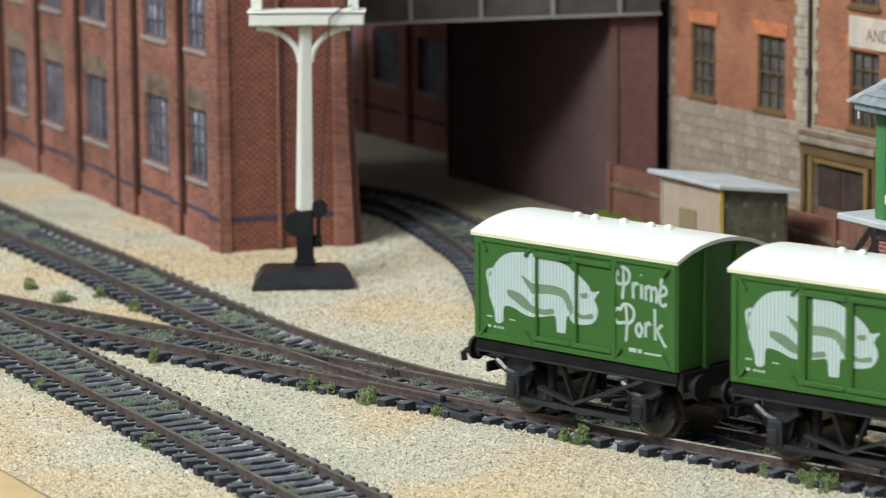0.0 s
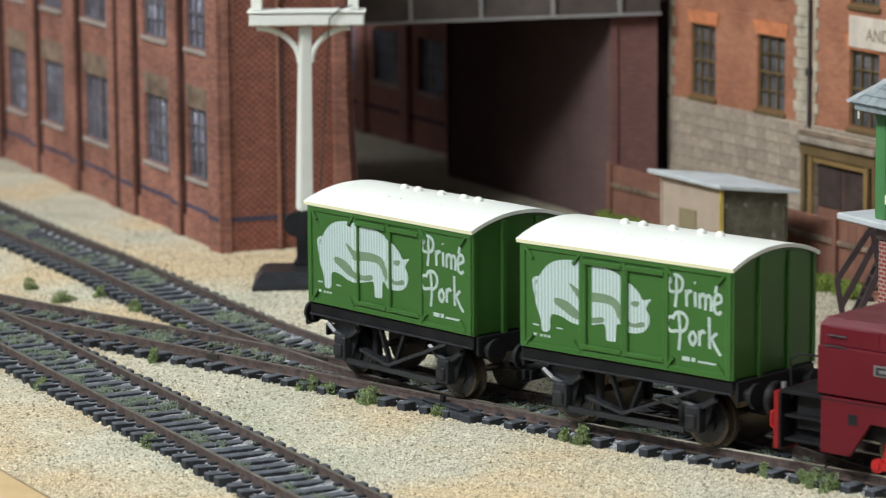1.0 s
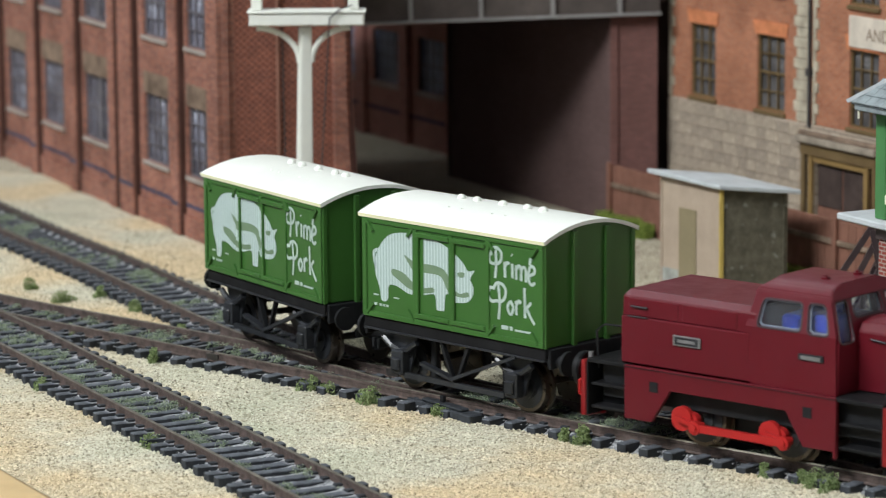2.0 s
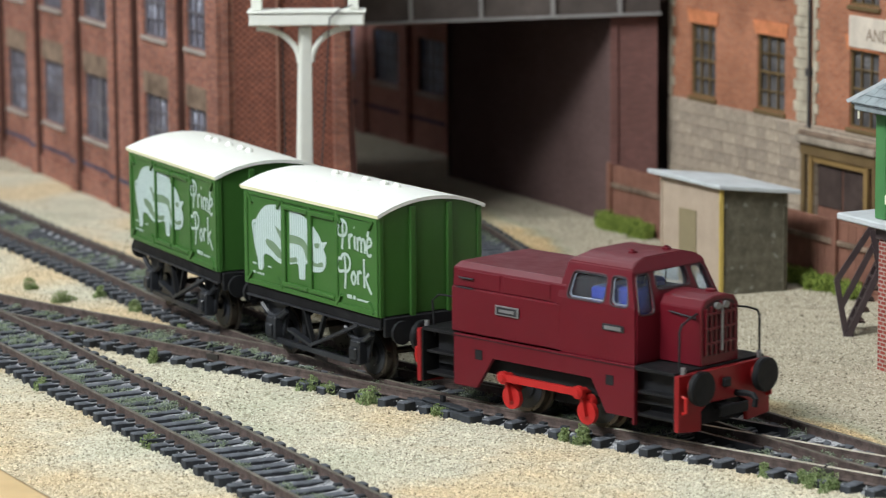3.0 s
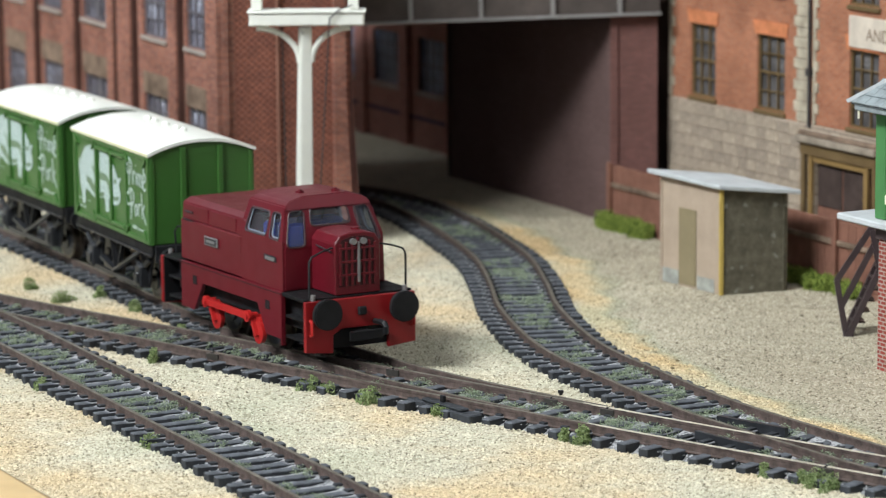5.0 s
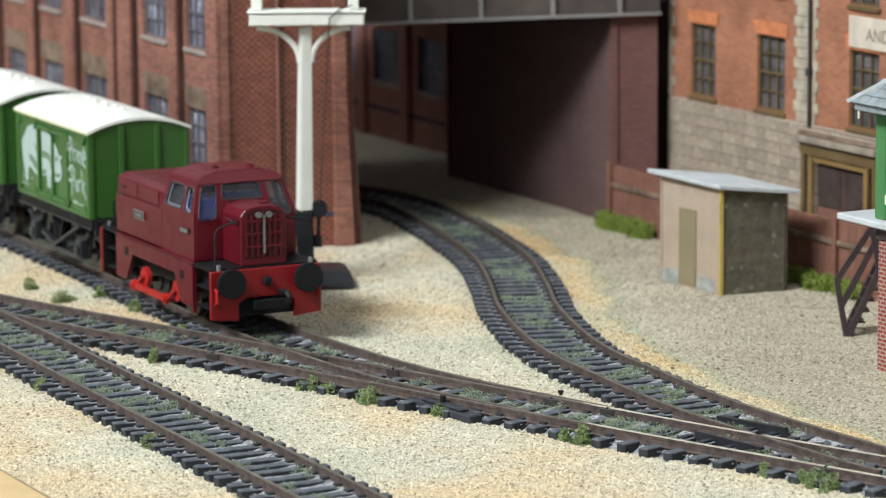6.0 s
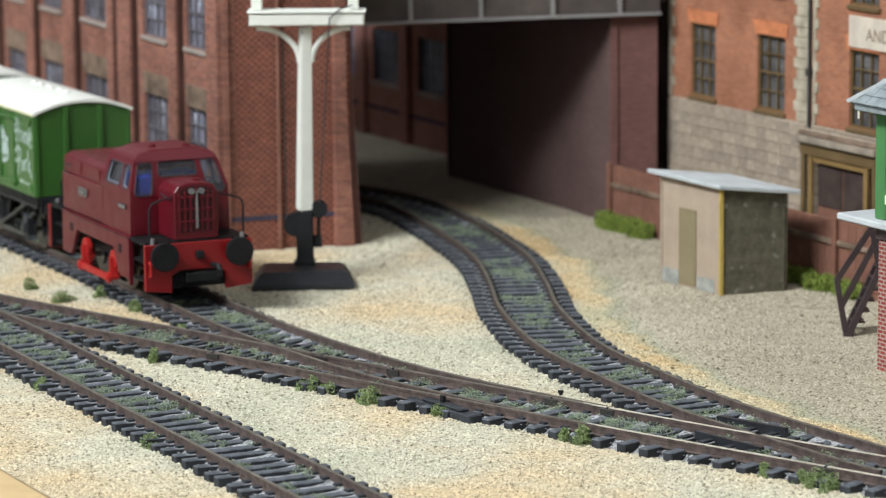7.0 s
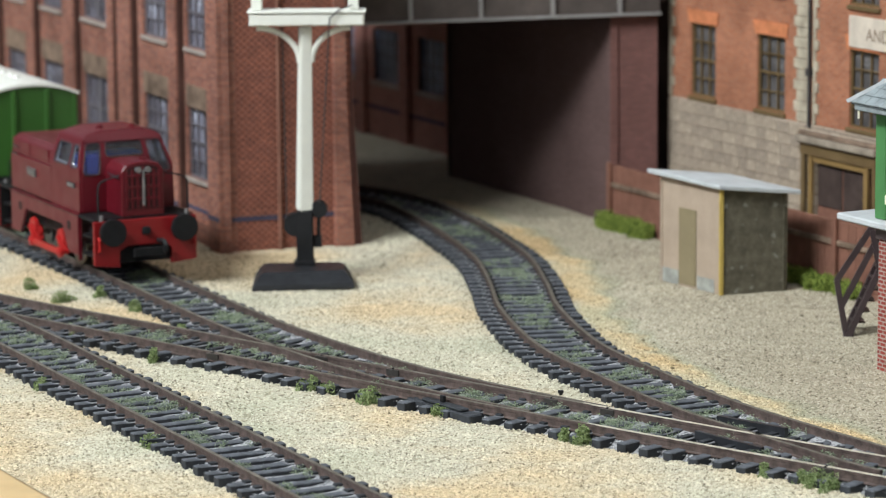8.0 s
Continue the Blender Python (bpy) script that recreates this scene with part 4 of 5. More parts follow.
def board_joint():
    """The seam where two baseboards meet, and two small dark pins."""
    pts = [(-66, 990), (-45.2, 992), (-25, 1003), (-8, 1015), (9, 1025)]
    line = curve_through(pts, 6)
    seam = part("board_joint", bent_rod([(p.x, p.y, ground_height(p.x, p.y) - 0.12) for p in line], 0.22, 5), M_LINTEL)
    tagged(seam, "thin dark seam between two baseboards", "board joint", kind="structure")
    for x, y in ((29.5, 838),):
        pin = part("track_pin", tube((x, y, -5), (x, y, -3.4), 0.45, 8, tube((x, y, -3.5), (x, y, -2.8), 0.7, 10)), M_BLACK)
        tagged(pin, "small black metal pin beside the track", "pin")


board_joint()


def point_lever():
    """A flat point-motor box that lies beside the turnout."""
    t = empty("point_motor_box", (0.0, 816.5, -3.7), -55)
    part("base", box(-13.5, 13.5, -2.0, 2.0, -0.3, 1.9, 0.3), M_SLEEPER, t)
    part("cover", box(-8, 9, -1.3, 1.3, 1.95, 2.7, 0.25), M_SLEEPER, t)
    part("lever", box(-1.2, 0.2, -0.5, 0.5, 2.75, 4.4, 0.15), M_BLACK, t)
    part("tie_bar", box(-6.5, -5.0, 2.05, 9.0, 0.6, 1.5, 0.1), M_BLACK, t)
    tagged(t, "flat dark plastic point motor box beside the turnout", "point motor")


point_lever()

# ---- the train: x forward to the engine's nose, the seen side is -y, railhead at 0 ----
def wheelset(parent, x, r):
    bm = bmesh.new()
    for s in (-1, 1):
        bm = tube((0, s * 6.9, 0), (0, s * 7.6, 0), r + 1.0, 28, bm)
        bm = tube((0, s * 7.6, 0), (0, s * 9.6, 0), r, 28, bm)
    bm = tube((0, -13, 0), (0, 13, 0), 0.9, 8, bm)
    w = part("wheelset", bm, M_STEEL, parent, "steel-rimmed wheels on an axle", at=(x, 0, r), smooth=True)
    for s in (-1, 1):
        bm = tube((0, s * 9.55, 0), (0, s * 9.75, 0), r - 0.9, 24)
        part("wheel_centre", tube((0, s * 9.7, 0), (0, s * 10.4, 0), r - 3.2, 18, bm), M_BLACKWORN, w)
    return w


def smooth_loop(points, n=5):
    P, out = [Vector(p) for p in points], []
    k = len(P)
    for i in range(k):
        a, b, c, d = P[i - 1], P[i], P[(i + 1) % k], P[(i + 2) % k]
        for j in range(n):
            t = j / n
            out.append(0.5 * (2 * b + (c - a) * t + (2 * a - 5 * b + 4 * c - d) * t * t + (3 * b - a - 3 * c + d) * t ** 3))
    return [(p.x, p.y) for p in out]


def clipped(points, x0, x1, y):
    """The stretch of a flat shape between x0 and x1, as a thin skin at y."""
    bm = bmesh.new()
    vs = [bm.verts.new((x, y, z)) for x, z in points]
    for tri in tessellate_polygon([[Vector((x, z, 0)) for x, z in points]]):
        bm.faces.new([vs[k] for k in tri])
    for x, n in ((x0, -1), (x1, 1)):
        bmesh.ops.bisect_plane(bm, geom=bm.verts[:] + bm.edges[:] + bm.faces[:], plane_co=(x, 0, 0), plane_no=(n, 0, 0), clear_outer=True)
    bmesh.ops.triangulate(bm, faces=bm.faces[:])
    return bm


PIG = smooth_loop([(-27, 32.9), (-24.9, 36.7), (-21.4, 39.4), (-16, 40.4), (-9.8, 40.3), (-3.6, 39.3), (0.9, 37.5), (4.4, 35.2), (5.9, 33.5), (8.2, 33.9), (6.7, 31.7), (7.7, 30), (7.5, 27.6), (5.3, 25.7), (0.8, 25.3), (-1.0, 26.9), (-1.9, 26.6), (-2.2, 25.4), (-2.4, 22.9), (-3.0, 22.5), (-4.8, 22.5), (-5.2, 23.0), (-5.5, 25.6), (-6.4, 26.3), (-10.7, 25.4), (-15.1, 25.3), (-19.2, 26.6), (-22.2, 26.4), (-22.6, 22.8), (-24.9, 22.4), (-25.6, 25.6), (-27, 28.8)], 4)
TAIL = smooth_loop([(-26.1, 35.4), (-27.9, 34.6), (-27.7, 31.9), (-27.1, 30.2), (-26.5, 30.8), (-26.9, 32.3), (-26.9, 34.2), (-25.9, 34.6)])
SHADES = (smooth_loop([(-16.4, 34.8), (-12.5, 33.4), (-6.2, 33.5), (-2.1, 32.6), (0.4, 29.4), (-0.4, 27.2), (-1.8, 28.6), (-3.6, 31), (-8, 31.3), (-12.5, 30.9), (-14.6, 32.4)]),
          smooth_loop([(-20.8, 30.8), (-16.9, 30.3), (-13.3, 28.3), (-9.8, 27.4), (-6.4, 27.9), (-6.2, 26.7), (-10.5, 26.1), (-15, 26.6), (-18.5, 28.2), (-21, 29.5)]),
          smooth_loop([(2.3, 32.6), (4.6, 33.0), (4.4, 31.8), (2.8, 31.7)]), smooth_loop([(0.6, 28.5), (3, 27.6), (5.8, 28.3), (6.2, 27.2), (3, 26.7), (1.0, 27.2)]))


# pen strokes of the two printed words, Prime over Pork: across the side and up
SCRIPT = (((13.9, 38.4), (14.2, 40.0), (15.8, 40.5), (17.3, 39.6), (17.4, 38.0), (16.6, 36.8), (15.2, 36.6)), ((15.2, 36.5), (13.7, 36.7), (13.3, 38.2), (14.3, 39.3)), ((15.5, 40.0), (15.7, 36.5), (15.3, 33.0)),
          ((18.5, 37.4), (18.7, 33.5)), ((18.7, 36.2), (19.5, 37.3), (20.3, 36.7)), ((21.1, 37.2), (21.2, 33.4)), ((20.9, 39.4), (21.2, 39.1)),
          ((22.4, 37.0), (22.5, 33.3)), ((22.5, 36.1), (23.4, 37.0), (24.1, 36.0), (24.1, 33.2)), ((24.1, 36.0), (25.0, 36.9), (25.7, 35.9), (25.7, 33.1)),
          ((26.8, 35.0), (28.6, 35.9), (28.3, 37.2), (27.2, 37.2), (26.6, 35.4), (26.9, 33.4), (27.9, 32.9), (28.8, 33.7)), ((26.9, 37.6), (27.4, 39.6)),
          ((14.6, 30.2), (15.6, 31.7), (17.4, 31.9), (18.8, 30.7), (18.6, 28.7), (17.2, 27.5), (15.8, 27.6)), ((15.9, 27.6), (14.0, 27.3), (13.0, 28.6), (13.4, 30.4), (14.8, 30.6)), ((16.4, 31.5), (16.8, 27.0), (16.4, 22.9)),
          ((20.4, 28.2), (21.4, 26.6), (20.5, 24.8), (19.5, 26.4), (20.4, 28.2)), ((22.4, 28.4), (22.5, 24.7)), ((22.5, 27.3), (23.3, 28.5), (24.1, 27.8)), ((25.2, 31.9), (25.4, 24.5)), ((25.4, 26.6), (27.7, 28.7)), ((25.9, 27.0), (27.2, 25.0), (28.7, 23.2)))


def ribbon(line, w, y, bm=None):
    """A flat pen stroke on the side of a van, with blunt ends."""
    own = bmesh.new()
    pairs = []
    for i, p in enumerate(line):
        t = heading(line, i)
        pairs.append([own.verts.new((p.x - t.y * k, y, p.y + t.x * k)) for k in (w, -w)])
    for (a, b), (c, d) in zip(pairs[:-1], pairs[1:]):
        own.faces.new((a, b, d, c))
    return join(bm, own)


def wagon(split_pig, label):
    t = empty("goods_van")
    B, Wd, z0, z1 = 31.6, 15.6, 17.8, 43.0
    body = part("body", box(-B, B, -Wd, Wd, z0, z1 + 0.3, 0.25), M_GREEN, t)
    for s in (-1, 1):
        y = s * Wd
        lo, hi = sorted((y, y + s * 0.42))
        # raised framing round the side and the two door leaves
        for a, b, c, d in ((-B, B, z0 + 0.1, z0 + 1.5), (-B, B, z1 - 1.4, z1), (-B, -B + 1.5, z0 + 1.5, z1 - 1.4), (B - 1.5, B, z0 + 1.5, z1 - 1.4), (-13.4, -11.9, z0 + 1.5, z1 - 1.4), (11.9, 13.4, z0 + 1.5, z1 - 1.4), (-0.7, 0.7, z0 + 1.5, z1 - 1.4)):
            part("framing", box(a, b, lo, hi, c, d, 0.14), M_GREEN, body)
        lo, hi = sorted((y, y + s * 0.8))
        for a, b in ((-12.2, -0.4), (0.4, 12.2)):
            part("door_hinge", box(a + 0.5, a + 1.2, lo, hi, z0 + 2.4, z1 - 2.6, 0.2), M_GREEN, body)
            for z in (z0 + 1.8, z1 - 3.2):
                part("door_bar", box(a, b, lo, hi, z, z + 1.2, 0.2), M_GREEN, body)
        for x, dx in ((-29.2, 1), (-13.6, -1), (13.6, 1), (29.2, -1)):
            for z, dz in ((z0 + 1.6, 1), (z1 - 1.5, -1)):
                a, b = sorted((y + s * 0.02, y + s * 0.38))
                part("gusset", bar((x - dx * 0.6, (a + b) / 2, z - dz * 0.6), (x + dx * 1.5, (a + b) / 2, z + dz * 1.9), 1.0, 0.7), M_GREEN, body)
    for s in (-1, 1):
        x = s * B
        for y0, y1 in ((-Wd, -Wd + 1.3), (Wd - 1.3, Wd), (-6.4, -4.8), (4.8, 6.4)):
            lo, hi = sorted((x, x + s * (0.5 if abs(y0) > 10 else 0.9)))
            part("end_post", box(lo, hi, y0, y1, 15.2 if abs(y0) < 10 else z0, z1 + (2.2 if abs(y0) < 10 else 0.5), 0.15), M_GREEN, body)
        prof = [(-Wd, z1 - 0.2)] + [(-Wd + 2 * Wd * k / 14, z1 + 0.4 + 3.1 * math.sin(math.pi * k / 14) ** 0.85) for k in range(15)] + [(Wd, z1 - 0.2)]
        part("end_panel", prism(prof, "x", min(x - s * 1.2, x + s * 0.12), max(x - s * 1.2, x + s * 0.12)), M_GREEN, body)
    # roof: a shallow arc with a row of vents
    R0, n = 16.5, 22
    up = [(-R0 + 2 * R0 * k / n, z1 + 0.8 + 3.5 * (1 - abs(2 * k / n - 1) ** 2.1)) for k in range(n + 1)]
    down = [(p[0] * 0.985, p[1] - 0.9) for p in up[::-1]]
    bm = prism(up + down, "x", -32.5, 32.5, None)
    for f in bm.faces:
        f.material_index = 1 if abs(f.calc_center_median().y) > 16.2 else 0
    roof = part("roof", bm, [M_ROOF, M_ROOFLIP], t, "cream arched roof with a yellowed rim", smooth=True)
    for x in (-13.5, -8, 1.0, 9.5, 15.0):
        bm = bmesh.new()
        bmesh.ops.create_uvsphere(bm, u_segments=12, v_segments=6, radius=1.15)
        bmesh.ops.scale(bm, vec=(1, 1, 0.85), verts=bm.verts[:])
        bmesh.ops.translate(bm, verts=bm.verts[:], vec=(x, 1.2, z1 + 4.5))
        part("vent", bm, M_ROOF, roof, smooth=True)
    for x in (-9, -4.5, 6, 10.5):
        part("rivet", tube((x, -7.5, z1 + 3.3), (x, -7.5, z1 + 3.85), 0.3, 8), M_ROOF, roof)
    # printed pig and words
    y = -Wd - 0.09
    leaves = ((-29.3, -13.5, y), (-9.6, -0.75, y), (0.75, 11.8, y)) if split_pig else ((-29.3, -13.41, y), (-13.4, -11.89, y - 0.4), (-11.88, -0.71, y), (-0.7, 0.7, y - 0.4), (0.71, 11.8, y))
    for a, b, yy in leaves:
        for shape in (PIG, TAIL):
            if min(p[0] for p in shape) < b and max(p[0] for p in shape) > a:
                bm = clipped(shape, a, b, yy)
                if len(bm.faces):
                    part("pig_print", bm, M_PIG, body, "white printed pig")
                else:
                    bm.free()
        for shape in SHADES:
            if min(p[0] for p in shape) < b and max(p[0] for p in shape) > a:
                bm = clipped(shape, a, b, yy - 0.03)
                if len(bm.faces):
                    part("pig_shading", bm, M_PRINTSHADE, body)
                else:
                    bm.free()
    bm = None
    for line in SCRIPT:
        bm = ribbon(curve_through([(x, z, 0) for x, z in line], 0.35), 0.40, y - 0.02, bm)
    part("lettering", bm, M_PRINT, body, "white ornate words Prime Pork")
    for a, b, z, h in ((17.4, 19.6, 20.9, 1.0), (20.2, 21.2, 20.9, 1.0), (22.0, 28.0, 20.9, 0.5), (-27.6, -26.6, 20.9, 0.7), (-25.6, -24.8, 20.9, 0.6), (-24.4, -23.6, 20.9, 0.6), (-23.2, -22.4, 20.9, 0.6), (-27.8, -26.0, 23.4, 0.4), (-20.4, -18.6, 23.4, 0.35)):
        part("print_line", box(a, b, y - 0.03, y + 0.05, z, z + h), M_PRINT, body)
    # chassis
    under = part("underframe", box(-B, B, -14.4, 14.4, 15.4, 17.75, 0.2), M_STEP, t, "black plastic underframe")
    for s in (-1, 1):
        part("solebar", box(-B, B, *sorted((s * 14.45, s * 15.2)), 14.6, 17.72, 0.2), M_STEP, under)
        part("solebar_lip", box(-B, B, *sorted((s * 15.22, s * 15.7)), 14.5, 15.0, 0.1), M_BLACKWORN, under)
        for x in (-20, 20):
            bm = box(x - 2.1, x + 2.1, *sorted((s * 12.6, s * 15.6)), 4.2, 10.4, 0.4)
            bm = box(x - 1.5, x + 1.5, *sorted((s * 15.4, s * 16.4)), 5.2, 8.6, 0.4, bm)
            bm = prism([(x - 5.2, 14.4), (x - 2.2, 4.6), (x + 2.2, 4.6), (x + 5.2, 14.4)], "y", *sorted((s * 12.2, s * 12.9)), bm)
            bm = bent_rod([(x - 6, s * 14, 12.8), (x - 3, s * 14, 10.8), (x, s * 14, 10.0), (x + 3, s * 14, 10.8), (x + 6, s * 14, 12.8)], 0.8, 6, bm)
            part("axle_guard", bm, M_BLACKWORN, under)
        bm = bar((-17.5, s * 14.6, 4.4), (17.5, s * 14.6, 4.4), 1.0, 1.3)
        part("step_board", bm, M_BLACKWORN, under)
        part("brake_lever", bar((-0.5, s * 15.2, 5.8), (22, s * 15.2, 14.6), 1.4, 0.8), M_BLACKWORN, under)
        part("brake_lever", bar((-11.5, s * 14.8, 8.2), (0.5, s * 14.8, 5.6), 1.8, 0.8), M_BLACKWORN, under)
        for x in (-5, 5):
            part("hanger", bar((x, s * 14.2, 15), (x * 0.2, s * 14.2, 6), 1.2, 0.8), M_BLACK, under)
        for x in (-12.6, 12.6):
            part("brake_shoe", box(x - 0.9, x + 0.9, *sorted((s * 8, s * 10)), 3.5, 14, 0.3), M_BLACK, under)
    for s in (-1, 1):
        part("headstock", box(*sorted((s * 31.7, s * 32.6)), -14.5, 14.5, 12.8, 17.6, 0.2), M_BLACK, under)
        for y0 in (-11.2, 11.2):
            bm = tube((s * 32.5, y0, 14.2), (s * 35.0, y0, 14.2), 1.5, 14)
            bm = tube((s * 34.9, y0, 14.2), (s * 35.8, y0, 14.2), 3.0, 18, bm)
            part("buffer", bm, M_BLACK, under, smooth=True)
        coupling(t, s, 32.6)
    tagged(t, label, "goods van", "vans in the train")
    ws = [(wheelset(t, x, 6.2), (x, 6.2)) for x in (-20, 20)]
    return t, ws


def coupling(t, s, x, reach=14.0):
    """A tension-lock coupling: bar, hook and its arm."""
    bm = box(*sorted((s * (x - 6), s * (x + 5.6))), -2.2, 2.2, 7.6, 8.8, 0.2)
    bm = box(*sorted((s * (x + 5.2), s * (x + 6.0))), -5.0, 5.0, 6.6, 9.2, 0.25, bm)
    bm = bent_rod([(s * (x + 0.2), s * 4, 10.4), (s * (x + 6.0), s * 4, 11.0), (s * (x + reach - 0.6), s * 4, 10.9), (s * (x + reach + 0.3), s * 4, 10.0), (s * (x + reach), s * 4, 8.2)], 0.8, 6, bm)
    bm = box(*sorted((s * (x - 1), s * (x + 1))), -1.4, 1.4, 4.6, 8.0, 0.2, bm)
    return part("coupling", bm, M_BLACK, t, "black hook-and-bar coupling")


m, nt, b = material("striped_white_print", 0.5, 0, 0.3)
wv = node(nt, "ShaderNodeTexWave", Scale=300.0, Distortion=0.6)
wv.bands_direction = "X"
nt.links.new(coords(nt), wv.inputs["Vector"])
nt.links.new(ramp(nt, wv.outputs["Fac"], [(0.25, (0.31, 0.41, 0.38)), (0.6, (0.50, 0.60, 0.575))]), b.inputs["Base Color"])
M_PIG = m
M_TRIM = paint("grey_window_trim", (0.05, 0.03, 0.035), 0.4, 0.45, 0.1)
# Glazing bevel; reflections along the pane edges are put into its pale colour.
M_GLASSEDGE = paint("moulded_glass_edge", (0.20, 0.22, 0.27), 0.12, 0.6, 0.1, 900, 60, 0, 0)
M_GRILLE = paint("grille_maroon", (0.03, 0.004, 0.006), 0.5, 0.4, 0.1)

van_a, wheels_a = wagon(False, "green model van with a white pig and cream roof")
van_b, wheels_b = wagon(True, "green model van with a pig print broken at the doors")


def round_rect(a, b, c, d, r=1.3):
    """A closed outline with rounded corners, from a to b across and c to d up."""
    out = []
    for x, z, q in ((b - r, d - r, 0), (a + r, d - r, 1), (a + r, c + r, 2), (b - r, c + r, 3)):
        out += [(x + r * math.cos(u), z + r * math.sin(u)) for u in ((q + k / 3) * math.pi / 2 for k in range(4))]
    return out + out[:1]


def fillets(w, axis, lo, hi, bm, r=1.3):
    """Rounds the corners of an opening (a, b, c, d)."""
    a, b, c, d = w
    for x, z, i, j in ((a, c, 1, 1), (b, c, -1, 1), (b, d, -1, -1), (a, d, 1, -1)):
        bm = prism([(x, z), (x + i * r, z), (x + i * r * 0.5, z + j * r * 0.13), (x + i * r * 0.13, z + j * r * 0.5), (x, z + j * r)], axis, lo, hi, bm)
    return bm


def loco():
    t = empty("diesel_shunter")
    # running frame: side plates with a sloping cut-out over the wheels
    for s in (-1, 1):
        lo, hi = sorted((s * 14.9, s * 16.1))
        prof = [(-30.0, 5.2), (-22.2, 5.2), (-16.8, 13.2), (15.4, 13.2), (20.2, 5.6), (28.9, 5.6), (28.9, 17.9), (-30.0, 17.9)]
        f = part("side_frame", prism(prof, "y", lo, hi, None, 0.12), M_RED, t)
        for x in (-21.4, 21.4):
            part("lifting_hole", box(x - 1.2, x + 1.2, *sorted((s * 16.05, s * 16.22)), 12.4, 14.8), M_BLACK, f)
        part("edge_line", box(-30.0, 28.9, *sorted((s * 16.0, s * 16.25)), 17.35, 17.6), M_GRILLE, f)
    chassis = part("chassis", box(-39, 39, -12.5, 12.5, 8.5, 17.6, 0.3), M_BLACK, t)
    part("motor_block", box(-17, 17, -6.4, 6.4, 3.0, 8.6, 0.3), M_BLACK, chassis)
    # engine casing behind the cab
    hood = part("engine_casing", box(-31.8, 4.6, -16.0, 16.0, 18.1, 31.0, 0.35), M_RED, t)
    prof = [(-15.5, 30.9), (15.5, 30.9), (15.2, 36.3), (12.6, 37.7), (-12.6, 37.7), (-15.2, 36.3)]
    part("upper_casing", prism(prof, "x", -31.7, 6.0, None, 0.3), M_RED, hood)
    for s in (-1, 1):
        for a, b in ((-29.8, -15.6), (-14.4, 1.0)):
            part("access_panel", box(a, b, *sorted((s * 15.2, s * 15.6)), 31.3, 35.9, 0.15), M_RED, hood)
        part("handrail", tube((-28.8, s * 16.1, 33.8), (-24.0, s * 16.1, 33.8), 0.25, 8), M_BLACKWORN, hood)
        part("handrail", tube((-29.6, s * 16.2, 31.1), (-24, s * 16.2, 31.1), 0.2, 8), M_BLACKWORN, hood)
        plate = part("name_plate", box(-16.4, -8.6, *sorted((s * 16.2, s * 16.55)), 25.0, 27.8, 0.1), M_SILVER, hood, "silver name plate")
        part("plate_field", box(-15.8, -9.2, *sorted((s * 16.5, s * 16.62)), 25.4, 27.4), M_BLACKWORN, plate)
        part("plate_bar", box(-15.0, -10.0, *sorted((s * 16.6, s * 16.7)), 26.0, 26.8), M_SILVER, plate)
        plate = part("badge", box(18.2, 25.0, *sorted((s * 16.05, s * 16.3)), 26.2, 28.0, 0.1), M_BLACKWORN, hood, "small dark badge with silver bars")
        part("plate_bar", box(19.0, 24.2, *sorted((s * 16.28, s * 16.4)), 26.5, 27.5), M_SILVER, plate)
    # cab: four walls with openings, roof, glazing
    cab = part("cab", box(5.0, 28.3, -16.05, 16.05, 17.95, 18.4), M_RED, t)
    side = [(6.2, 18.6, 33.2, 40.6), (20.4, 26.4, 33.0, 40.8)]
    for s in (-1, 1):
        bm = pierced(28.3, 18.4, 42.2, *sorted((s * 15.0, s * 16.05)), side, 3.4)
        for w in side:
            bm = fillets(w, "y", *sorted((s * 15.0, s * 16.05)), bm)
        part("cab_side", bm, M_RED, cab)
        bm = box(5.5, 27.0, *sorted((s * 14.4, s * 14.7)), 32.6, 41.6)
        part("side_glass", bm, M_CLEAR, cab)
        for a, b, c, d in side:
            part("window_trim", bent_rod([(x, s * 16.0, z) for x, z in round_rect(a, b, c, d)], 0.27, 6), M_TRIM, cab)
            part("glass_edge", bent_rod([(x, s * 15.3, z) for x, z in round_rect(a + 0.4, b - 0.4, c + 0.4, d - 0.4)], 0.3, 6), M_GLASSEDGE, cab, "moulded glazing edge with painted pale reflections")
    front = [(-14.6, -9.0, 31.0, 41.4), (-6.9, 6.9, 36.8, 42.0), (9.0, 14.6, 31.0, 41.4)]
    for x, s in ((28.0, 1), (4.0, -1)):
        bm = pierced(15.2, 18.4 if s > 0 else 31.9, 43.2, -0.5, 0.5, front if s > 0 else [(-7.4, 7.4, 38.2, 42.0)], -15.2)
        for v in bm.verts:
            v.co = Vector((x - v.co.y, v.co.x, v.co.z))
        for w in front if s > 0 else ():
            bm = fillets(w, "x", x - 0.5, x + 0.5, bm)
            part("window_trim", bent_rod([(x + 0.5, p, q) for p, q in round_rect(*w)], 0.25, 6), M_TRIM, cab)
        part("cab_front" if s > 0 else "cab_back", bm, M_RED, cab)
        bm = box(x - 0.15, x + 0.15, -14.6, 14.6, 31.4 if s > 0 else 38, 42.4)
        part("front_glass", bm, M_CLEAR, cab)
    for y in (-11.6, -3, 11.8):
        part("wiper", bar((28.7, y, 38.5), (28.7, y + 1.6, 42), 0.25, 0.25), M_BLACK, cab)
